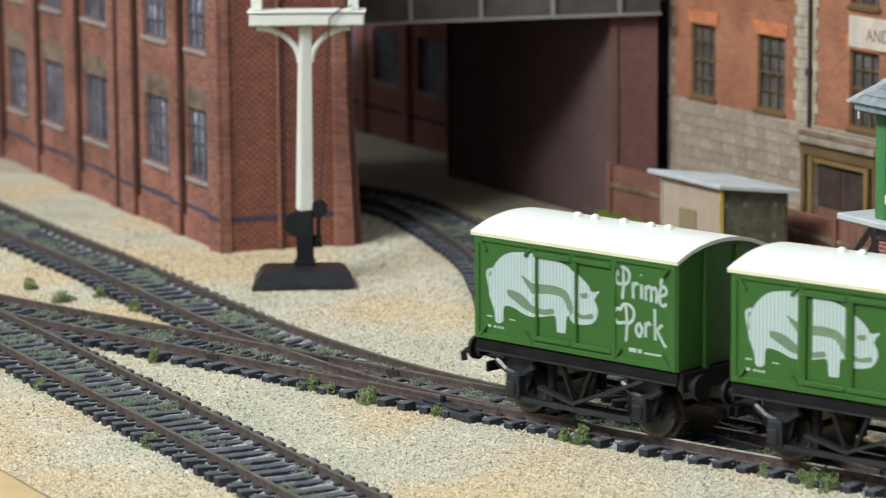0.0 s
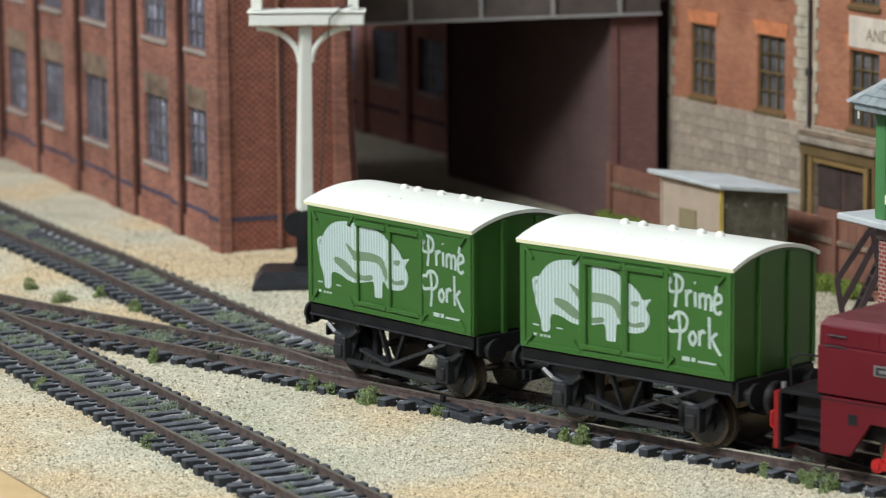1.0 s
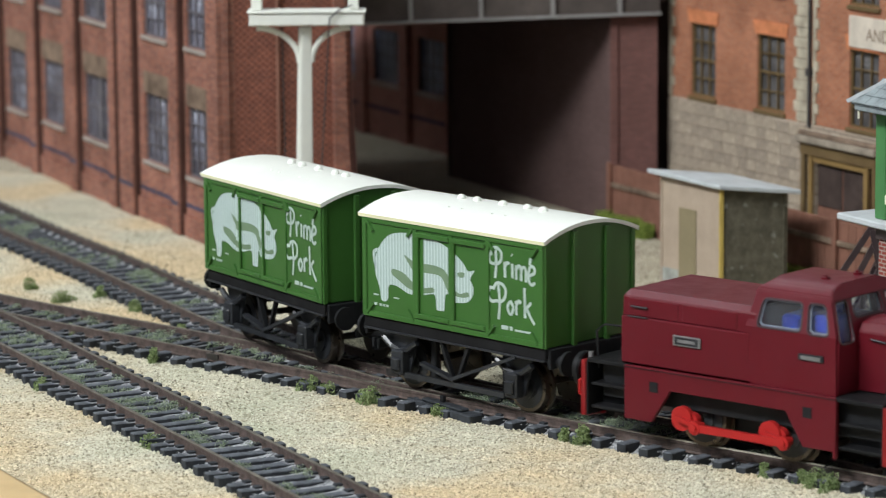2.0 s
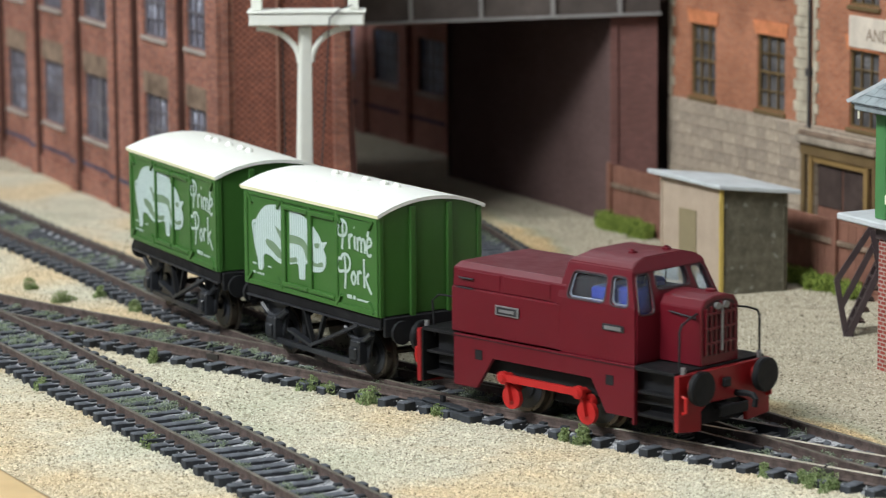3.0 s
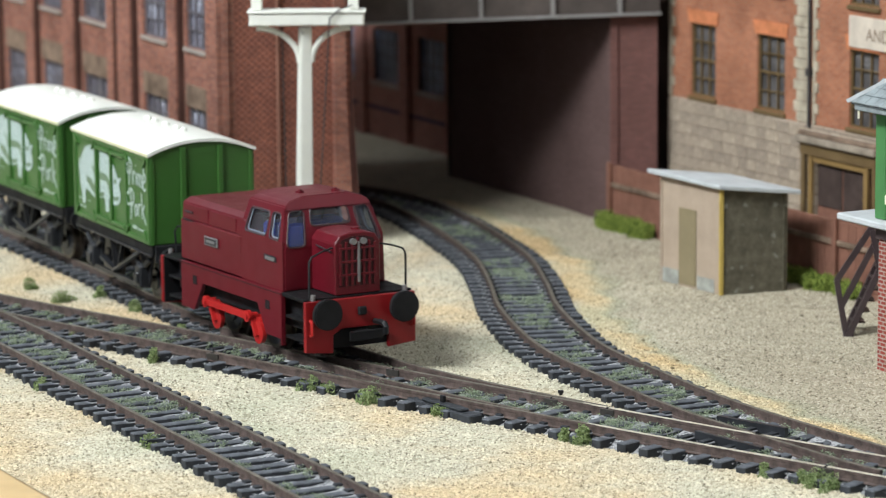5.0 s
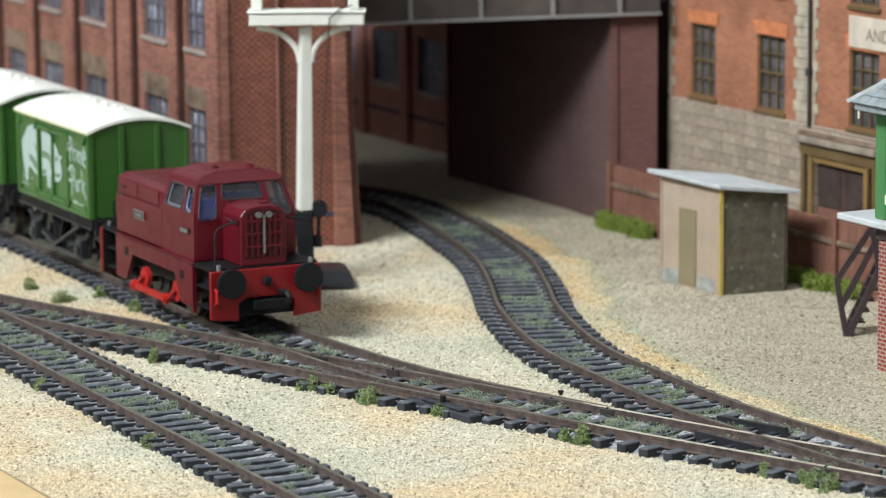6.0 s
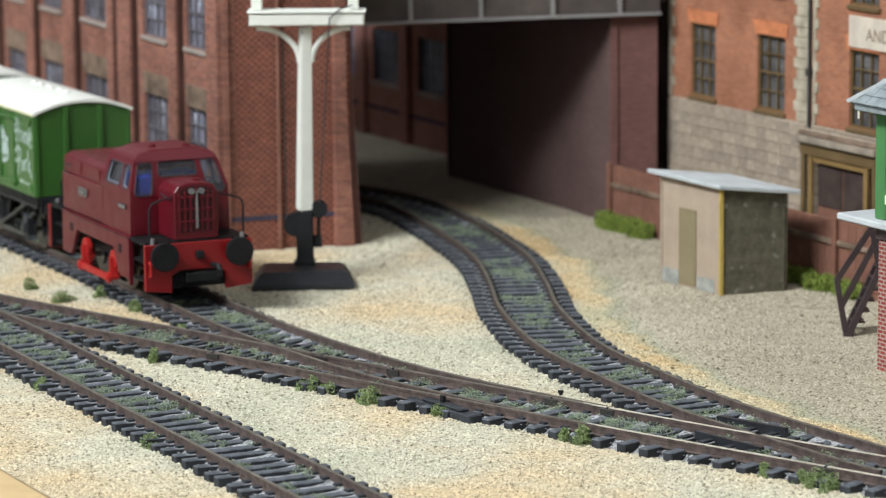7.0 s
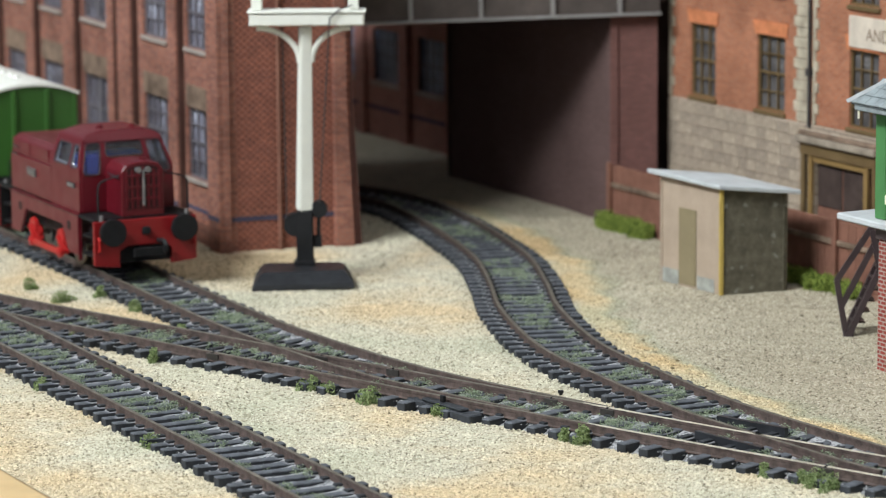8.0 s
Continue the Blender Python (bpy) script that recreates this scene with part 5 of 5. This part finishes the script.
    prof = [(-16.1, 41.6), (-16.0, 42.9), (-14.4, 44.3), (-9, 45.5), (9, 45.5), (14.4, 44.3), (16.0, 42.9), (16.1, 41.6)]
    bm = prism(prof, "x", 3.0, 28.9)
    for v in bm.verts:
        if v.co.z > 44:
            v.co.x = 5.0 if v.co.x < 17 else 28.0
    bmesh.ops.bevel(bm, geom=bm.edges[:], offset=0.3, segments=2, affect="EDGES")
    roof = part("cab_roof", bm, M_RED, cab, smooth=True)
    for x, y in ((19, -6), (22.5, 7)):
        bm = tube((x, y, 44.8), (x, y, 46.1), 1.6, 14)
        bm = tube((x, y, 46.0), (x, y, 46.5), 0.8, 10, bm)
        part("roof_vent", bm, M_RED, cab, smooth=True)
    # Plain blue blocks, added in place of the driver figure in the cab.
    part("seat", box(11, 16.5, -12.5, 10, 20, 36.6, 0.8), M_BLUE, cab, "plain blue block for the driver figure")
    part("seat", box(20, 25.5, -13, -5, 20, 37.6, 0.8), M_BLUE, cab, "plain blue block for the driver figure")
    part("control_desk", box(16, 25, -4, 12, 18.5, 34.5, 0.5), M_SASH, cab, "grey control desk")
    # radiator casing in front of the cab
    bm = prism([(-6.7, 18.0), (6.7, 18.0), (6.7, 33.6), (5.2, 35.9), (2.0, 36.7), (-2.0, 36.7), (-5.2, 35.9), (-6.7, 33.6)], "x", 28.4, 41.2, None, 0.3)
    nose = part("nose", bm, M_RED, t)
    part("grille", prism([(-5.6, 20.6), (5.6, 20.6), (5.6, 32.4), (4.6, 34.6), (2, 35.5), (-2, 35.5), (-4.6, 34.6), (-5.6, 32.4)], "x", 41.0, 41.32), M_GRILLE, nose, "dark red radiator grille")
    for k in range(7):
        y = -5.1 + 1.7 * k
        part("grille_bar", box(41.2, 41.7, y - 0.36, y + 0.36, 20.8, 35.2 - abs(y) * 0.34, 0.08), M_RED, nose)
    for z in (24, 28, 32):
        part("grille_bar", box(41.2, 41.85, -5.6, 5.6, z - 0.35, z + 0.35, 0.08), M_RED, nose)
    part("centre_strip", box(41.6, 42.1, -0.3, 0.3, 21.8, 34.0), M_SILVER, nose, "thin silver strip")
    for y in (-1.5, 1.5):
        part("headlamp", tube((41.2, y, 34.0), (42.1, y, 34.0), 0.95, 14), M_SILVER, nose, "small silver headlamp", smooth=True)
    part("filler_cap", tube((36.5, 2, 36.4), (36.5, 2, 37.3), 1.2, 12), M_RED, nose, smooth=True)
    for s in (-1, 1):
        part("grab_rail", tube((32, s * 7.2, 32.0), (40.0, s * 7.2, 31.2), 0.26, 8), M_BLACKWORN, nose)
        part("hand_rail", bent_rod([(40.2, s * 6.9, 32.4), (40.8, s * 10.5, 31.6), (41.2, s * 13.4, 30.4), (41.2, s * 14.2, 28.8), (41.2, s * 14.2, 17.5)], 0.3, 8), M_BLACK, t, smooth=True)
    # buffer beams, buffers and steps at both ends
    for s in (-1, 1):
        prof = [(-16.2, 4.2), (-8.2, 3.4), (-8.2, 8.2), (-5.6, 9.6), (5.6, 9.6), (8.2, 8.2), (8.2, 3.4), (16.2, 4.2), (16.2, 17.4), (-16.2, 17.4)]
        beam = part("buffer_beam", prism(prof, "x", *sorted((s * 41.4, s * 42.8)), None, 0.15), M_SCARLET, t, "red buffer beam")
        for y in (-11.3, 11.3):
            bm = tube((s * 42.6, y, 14.3), (s * 44.6, y, 14.3), 2.1, 16)
            buf = part("buffer_stock", bm, M_ROD, beam, smooth=True)
            bm = tube((s * 44.5, y, 14.3), (s * 46.4, y, 14.3), 4.1, 24)
            bmesh.ops.bevel(bm, geom=[e for e in bm.edges if e.calc_face_angle(0) > 1], offset=0.3, segments=2, affect="EDGES")
            part("buffer_head", bm, M_BLACK, beam, "large round black buffer head", smooth=True)
        for y in (-15.0, 15.0):
            bm = bent_rod([(s * 43.0, y, 12.6), (s * 44.0, y, 12.2), (s * 44.0, y, 9.0), (s * 43.0, y, 8.6)], 0.45, 6)
            part("lamp_iron", bm, M_ROD, beam)
            part("marker_lamp", tube((s * 41.8, y * 0.9, 17.3), (s * 41.8, y * 0.9, 19.2), 0.65, 10), M_SILVER, beam, smooth=True)
        part("draw_hook", box(*sorted((s * 42.7, s * 44.0)), -1.2, 1.2, 12.8, 15.0, 0.3), M_BLACK, beam)
        for y in (-1, 1):
            for z in (6.0, 11.4):
                part("footstep", box(*sorted((s * 29.0, s * 40.8)), *sorted((y * 10.5, y * 14.8)), z, z + 0.7, 0.1), M_STEP, t)
            part("step_back", box(*sorted((s * 29.0, s * 41.2)), *sorted((y * 9.6, y * 10.4)), 4.6, 17.4), M_BLACK, t)
        # Added black plate paints the shade on the beam's inner face.
        part("beam_backing", box(*sorted((s * 40.9, s * 41.35)), -15.9, 15.9, 4.4, 17.0), M_STEP, t)
        part("end_deck", box(*sorted((s * 28.4, s * 41.3)), -15.8, 15.8, 17.0, 17.9, 0.1), M_STEP, t)
        coupling(t, s, 40, 8.5)
    for y in (-1, 1):
        part("cab_step_plate", box(28.35, 29.0, *sorted((y * 14.9, y * 16)), 4.0, 17.6), M_RED, t)
    part("brake_pipe", bent_rod([(-40.6, -12, 15), (-40.8, -12.6, 25), (-38.5, -12.6, 27), (-33, -12.0, 27)], 0.3, 6), M_BLACK, t)
    # wheels with fly cranks, and the rods
    r, c = 6.54, 2.9
    phi = (505 - 334.4) / r
    ws = []
    for x in (-12.0, 12.6):
        w = wheelset(t, x, r)
        for s in (-1, 1):
            bm = tube((0, s * 13.0, 0), (0, s * 14.6, 0), 2.1, 16)
            d = Vector((math.sin(phi), 0, math.cos(phi)))
            bm = bar(Vector((0, s * 14.6, 0)) + d * c, Vector((0, s * 14.6, 0)) - d * 3.0, 3.4, 1.0, bm)
            bm = tube(Vector((0, s * 14.0, 0)) - d * 2.2, Vector((0, s * 15.2, 0)) - d * 2.2, 2.9, 18, bm)
            bm = tube(Vector((0, s * 14.0, 0)) + d * c, Vector((0, s * 17.6, 0)) + d * c, 0.9, 12, bm)
            part("fly_crank", bm, M_ROD, w, "bright red fly crank", smooth=True)
        ws.append((w, (x, r)))
    rods = []
    for s in (-1, 1):
        bm = bar((-12.0, s * 16.6, 0), (12.6, s * 16.6, 0), 1.0, 1.7)
        for x in (-12.0, 12.6):
            bm = tube((x, s * 16.1, 0), (x, s * 17.2, 0), 1.6, 14, bm)
        rods.append(part("coupling_rod", bm, M_ROD, t, "bright red coupling rod", smooth=True))
    # the cab leans in on all sides above the waist
    for ob in cab.children_recursive:
        for v in ob.data.vertices:
            up = max(0.0, v.co.z * 1000 - 32) * (0 if ob.name.startswith(("seat", "control")) else 1)
            v.co.y *= 1 - up * 0.0165
            v.co.x += (up * 0.15 * (0.016 - v.co.x) / 0.012 if v.co.x < 0.016 else -up * 0.31 * (v.co.x - 0.016) / 0.012) / 1000
    # the bodywork is a little narrower than the frame
    for top in (hood, cab):
        for ob in [top] + list(top.children_recursive):
            for v in ob.data.vertices:
                v.co.y *= 0.945
    # the bodywork above the footplate is lower than full height
    done = set()
    for ob in t.children_recursive:
        if ob.data and ob.data.name not in done and ob.name.split(".")[0] not in ("wheelset", "wheel_centre", "fly_crank", "coupling_rod"):
            done.add(ob.data.name)
            for v in ob.data.vertices:
                if v.co.z > 0.018:
                    v.co.z = 0.018 + (v.co.z - 0.018) * 0.865
    tagged(t, "maroon four-wheeled diesel shunter with red buffer beams", "locomotive")
    return t, ws, rods, (r, c, phi)


engine, wheels_l, rods, (ROD_R, ROD_C, ROD_PHI) = loco()
TRAIN = [(van_a, -2.0, 40, wheels_a, 6.2), (van_b, 75.7, 40, wheels_b, 6.2), (engine, 161.4, 24.6, wheels_l, ROD_R)]

# ---- scatter, moss and tufts ----
def island_material(name, stops, rough=0.95, zones=False):
    m, nt, b = material(name, rough, 0, 0.15)
    g = nt.nodes.new("ShaderNodeNewGeometry")
    col = ramp(nt, g.outputs["Random Per Island"], stops)
    nt.links.new(ground_zone(nt, col) if zones else col, b.inputs["Base Color"])
    return m


M_GRAIN = island_material("loose_grains", [(0.0, (0.20, 0.18, 0.14)), (0.25, (0.55, 0.52, 0.43)), (0.7, (0.68, 0.655, 0.56)), (1.0, (0.82, 0.80, 0.70))], zones=True)
M_GRIT = island_material("grey_grit", [(0.0, (0.11, 0.115, 0.12)), (0.5, (0.32, 0.33, 0.34)), (1.0, (0.52, 0.53, 0.54))])
M_BUSH = island_material("shrub_flock_bits", [(0.0, (0.06, 0.10, 0.015)), (0.5, (0.17, 0.23, 0.045)), (1.0, (0.34, 0.42, 0.10))])
M_LEAF = island_material("green_flock_bits", [(0.0, (0.12, 0.165, 0.095)), (0.5, (0.25, 0.31, 0.205)), (1.0, (0.40, 0.45, 0.33))])

M_TUFT = island_material("grass_flock_bits", [(0.0, (0.10, 0.15, 0.05)), (0.5, (0.20, 0.265, 0.11)), (1.0, (0.34, 0.40, 0.21))])

OCTA = np.array([(1, 0, 0), (-1, 0, 0), (0, 1, 0), (0, -1, 0), (0, 0, 1), (0, 0, -1)], float)
OCTA_F = np.array([(0, 2, 4), (2, 1, 4), (1, 3, 4), (3, 0, 4), (2, 0, 5), (1, 2, 5), (3, 1, 5), (0, 3, 5)])
TETRA = np.array([(1, 1, 1), (1, -1, -1), (-1, 1, -1), (-1, -1, 1)], float) * 0.7
TETRA_F = np.array([(0, 1, 2), (0, 3, 1), (0, 2, 3), (1, 3, 2)])


def bits(name, centres, sizes, mat, rng, shape=OCTA, faces=OCTA_F, flat=0.75):
    """Many small loose bits as one mesh."""
    n, k = len(centres), len(shape)
    jit = 1 + rng.uniform(-0.35, 0.35, (n, k, 3))
    a = rng.uniform(0, 2 * np.pi, n)
    v = shape[None] * jit * sizes[:, None, None]
    c, s = np.cos(a)[:, None], np.sin(a)[:, None]
    x, y = v[..., 0] * c - v[..., 1] * s, v[..., 0] * s + v[..., 1] * c
    v = np.stack([x, y, v[..., 2] * flat], -1) + centres[:, None, :]
    f = (faces[None] + (np.arange(n) * k)[:, None, None]).reshape(-1, 3)
    me = bpy.data.meshes.new(name)
    me.from_pydata((v.reshape(-1, 3) * K).tolist(), [], f.tolist())
    me.materials.append(mat)
    return new(name, me)


def heights(xy):
    return np.array([ground_height(x, y) for x, y in xy]) + track_rise(xy)


def scatter():
    rng = np.random.default_rng(5)
    y = 700 + 420 * rng.random(170000) ** 1.25
    x = (rng.random(170000) - 0.5) * 0.30 * y
    xy = np.stack([x, y], 1)
    inside = (xy - np.array(EDGE)) @ np.array(INTO) > 0.5
    xy = xy[inside]
    d = np.min([line_distance(xy, L) for L in (MAIN, BRANCH, NEAR, YARD)], 0)
    sand_xy, grit_xy = xy[d > 11.2], xy[d <= 11.4]
    grit_xy = grit_xy[rng.random(len(grit_xy)) < 0.8]
    s = rng.uniform(0.16, 0.46, len(sand_xy)) * (1 + (rng.random(len(sand_xy)) > 0.97) * 0.6)
    c = np.column_stack([sand_xy, heights(sand_xy) + s * 0.1])
    grains = bits("stone_scatter", c, s, M_GRAIN, rng)
    mark_yard(grains.data)
    tagged(grains, "loose pale stone grains glued over the board", "scatter", kind="stuff")
    s = rng.uniform(0.12, 0.26, len(grit_xy))
    c = np.column_stack([grit_xy, heights(grit_xy) + 1.5 + s * 0.2])
    tagged(bits("ballast", c, s, M_GRIT, rng), "fine grey ballast between the sleepers", "ballast", kind="stuff")


def ballast_bed(line, drop=0.0):
    """A low uneven bed of grey stone dust between the sleepers, heaped along the rails."""
    section = [(-13.6, -5.0), (-12.4, -4.2), (-10.8, -3.8), (-9.3, -3.0), (-8.25, -2.15), (-7.1, -2.35), (-5.6, -2.75), (-2.8, -3.0), (0, -2.95)]
    section += [(-a, z) for a, z in section[-2::-1]]
    bm = bmesh.new()
    rows = []
    for i in range(0, len(line), 2):
        t = heading(line, i)
        n = Vector((-t.y, t.x))
        row = []
        for a, z in section:
            x, y = line[i].x + n.x * a, line[i].y + n.y * a
            row.append(bm.verts.new((x, y, z - drop + 0.45 * noise.noise(Vector((x / 2.2, y / 2.2, 1))) + 0.35 * noise.noise(Vector((x / 7, y / 7, 4))))))
        rows.append(row)
    for p, q in zip(rows[:-1], rows[1:]):
        for k in range(len(section) - 1):
            bm.faces.new((p[k], p[k + 1], q[k + 1], q[k]))
    return tagged(part("ballast_bed", bm, M_BALLAST, smooth=True), "grey ballast bed under a track", "ballast", kind="structure")


for bed in (MAIN, BRANCH, NEAR, YARD):
    ballast_bed(bed, 0.9 if bed is MAIN else 0.0)
scatter()


def moss():
    """Green flock in the four-foot, in patches."""
    rng, pts = np.random.default_rng(9), []
    for line, dense, seed in ((NEAR, 0.85, 1), (YARD, 0.95, 2), (MAIN, 0.6, 3), (BRANCH, 0.75, 4)):
        for i in range(0, len(line), 1):
            t = heading(line, i)
            n = Vector((-t.y, t.x))
            for a in rng.uniform(-7.2, 7.2, 9):
                p = line[i] + n * a
                v = noise.noise(Vector((p.x / 9, p.y / 9, seed * 3.1))) + 0.5 * noise.noise(Vector((p.x / 3, p.y / 3, seed)))
                if v > 0.39 - 0.23 * dense:
                    for _ in range(16):
                        pts.append((p.x + rng.normal(0, 0.6), p.y + rng.normal(0, 0.6), -3.0 + rng.uniform(0, 1.0 + 2.2 * max(0, v)) * min(1, 0.7 + v)))
    pts = np.array(pts)
    tagged(bits("moss", pts, rng.uniform(0.10, 0.20, len(pts)), M_LEAF, rng, TETRA, TETRA_F, 1.0), "green flock moss growing between the rails", "moss", kind="stuff")


moss()


TUFTS = ((-17.8, 830.6, 3.2, 2.4), (-19.6, 832.7, 2.2, 1.4), (-34.4, 846.6, 2.4, 2.0), (-29.5, 841.7, 1.8, 1.4), (32.0, 783.0, 2.5, 2.8), (28.7, 786.0, 1.8, 1.0), (83.3, 739.6, 3.0, 2.2), (86.7, 736.3, 2.6, 1.8), (79.8, 741.8, 2.0, 1.2), (72.4, 748.4, 2.0, 1.0), (-0.9, 813.9, 2.0, 1.0), (-76.8, 882.9, 2.2, 1.8), (-72.2, 917.2, 2.0, 1.2), (-50.6, 897.7, 2.0, 2.0),
         (-36.0, 900.3, 2.6, 1.0), (-69.2, 782.6, 2.6, 1.6), (-65.4, 786.6, 1.8, 1.2), (-111.1, 972.5, 3.2, 1.4), (-100.2, 977.4, 1.6, 1.4), (-123.2, 992.9, 1.6, 1.6), (-88.2, 954.1, 1.8, 1.2), (-100.3, 915.1, 2.6, 1.2), (-86.1, 863.7, 2.4, 1.4), (-79.4, 850.9, 2.2, 1.4), (76.3, 807.6, 2.2, 1.4), (39.0, 807.6, 2.0, 1.0), (-102.8, 848.9, 1.8, 1.2), (-62.1, 816.0, 2.0, 1.2))


def tuft(x, y, r, h, seed, name="grass_tuft", label="small clump of green flock beside the track", n=700, mat=None):
    rng = np.random.default_rng(seed)
    lobes = rng.normal(0, 0.5, (7, 2)) * r
    k = rng.integers(0, 7, n)
    u = rng.random(n) ** 0.7
    a = rng.uniform(0, 2 * np.pi, n)
    rad = r * 0.55 * np.sqrt(rng.random(n))
    px, py = lobes[k, 0] + rad * np.cos(a), lobes[k, 1] + rad * np.sin(a)
    top = h * (0.45 + 0.55 * (k % 3) / 2) * np.clip(1 - (np.hypot(px, py) / (1.9 * r)) ** 2, 0.1, 1)
    c = np.column_stack([px, py, u * top])
    if name == "shrub":
        c[:, 2] = u * h * rng.uniform(0.3, 1.0, n)
    ob = bits(name, c, rng.uniform(0.11, 0.24, n), mat or M_LEAF, rng, TETRA, TETRA_F, 2.6 if name == "shrub" else 1.1)
    ob.matrix_basis = spot(x, y, heights(np.array([(x, y)]))[0] - 0.1)
    return tagged(ob, label, "vegetation", "green clumps on the layout")


for k, (x, y, r, h) in enumerate(TUFTS):
    tuft(x, y, r, h + 2.4, 40 + k, n=900, mat=M_TUFT)
fr = random.Random(6)
for k in range(15):
    s = 1 + k * 2.0
    tuft(54.5 + 0.461 * s - 2.2, 1102.1 - 0.887 * s - 1.5, 2.6, fr.uniform(4, 6.5), 80 + k, "shrub", "bright green flock shrub at the foot of the fence", 800, M_BUSH)
for k in range(13):
    s = 112 + k * 3.0
    tuft(55.2 + 0.461 * s - 3, 1102.1 - 0.887 * s - 1.6, 2.6, fr.uniform(3.5, 6), 120 + k, "shrub", "bright green flock shrub at the foot of the fence", 800, M_BUSH)

# ---- the train runs ----
ROUTE = curve_through([(-320, 1482), (-203, 1231), (-159, 1133), (-131.4, 1075.6), (-102.0, 1017.5), (-74, 958.1), (-44.4, 900), (-8.8, 846.2), (35.6, 799), (57.5, 778.2), (102.3, 739.2), (160, 688), (230, 625), (300, 560)], 0.5)
ROUTE_START = 277.3
RUN = [(0, 506.0), (0.5, 471.8), (1, 443.4), (1.5, 415.8), (1.7, 404.8), (2.2, 377.4), (2.8, 345.4), (3, 333.9), (3.5, 300.4), (4, 267.0), (4.5, 234.8), (4.7, 224.6), (5.2, 197.5), (5.8, 166.5), (6, 157.0), (6.5, 133.4), (7, 109.2), (7.5, 85.2), (8, 63.2)]


def on_route(s):
    k = (s + ROUTE_START) / 0.5
    i = min(max(int(k), 0), len(ROUTE) - 2)
    return ROUTE[i] + (ROUTE[i + 1] - ROUTE[i]) * (k - i)


def stand(s, base):
    a, b = on_route(s - base / 2), on_route(s + base / 2)
    c, d = (a + b) / 2, b - a
    return spot(c.x, c.y, 0, 0, 0, math.degrees(math.atan2(d.y, d.x)))


def run_at(t):
    """Millimetres along the route at t seconds, smooth between the rows of RUN."""
    k = max(i for i in range(len(RUN)) if RUN[i][0] <= t)
    if k == len(RUN) - 1:
        return RUN[-1][1]

    def slope(i):
        a, b = RUN[max(0, i - 1)], RUN[min(len(RUN) - 1, i + 1)]
        return (b[1] - a[1]) / (b[0] - a[0])

    (t0, s0), (t1, s1) = RUN[k], RUN[k + 1]
    w, u = t1 - t0, (t - t0) / (t1 - t0)
    return (2 * u ** 3 - 3 * u * u + 1) * s0 + (u ** 3 - 2 * u * u + u) * w * slope(k) + (3 * u * u - 2 * u ** 3) * s1 + (u ** 3 - u * u) * w * slope(k + 1)


def motions():
    times = [k * 3 / FPS for k in range(81)]
    s0 = RUN[0][1]
    for thing, ahead, base, wheels, r in TRAIN:
        walk(thing, [(t, stand(run_at(t) + ahead, base)) for t in times])
        for w, (x, z) in wheels:
            walk(w, [(t, spot(x, 0, z, 0, math.degrees((run_at(t) - s0) / r), 0)) for t in times])
    for rod in rods:
        rows = []
        for t in times:
            a = ROD_PHI + (run_at(t) - s0) / ROD_R
            rows.append((t, spot(ROD_C * math.sin(a), 0, ROD_R + ROD_C * math.cos(a))))
        walk(rod, rows)


motions()
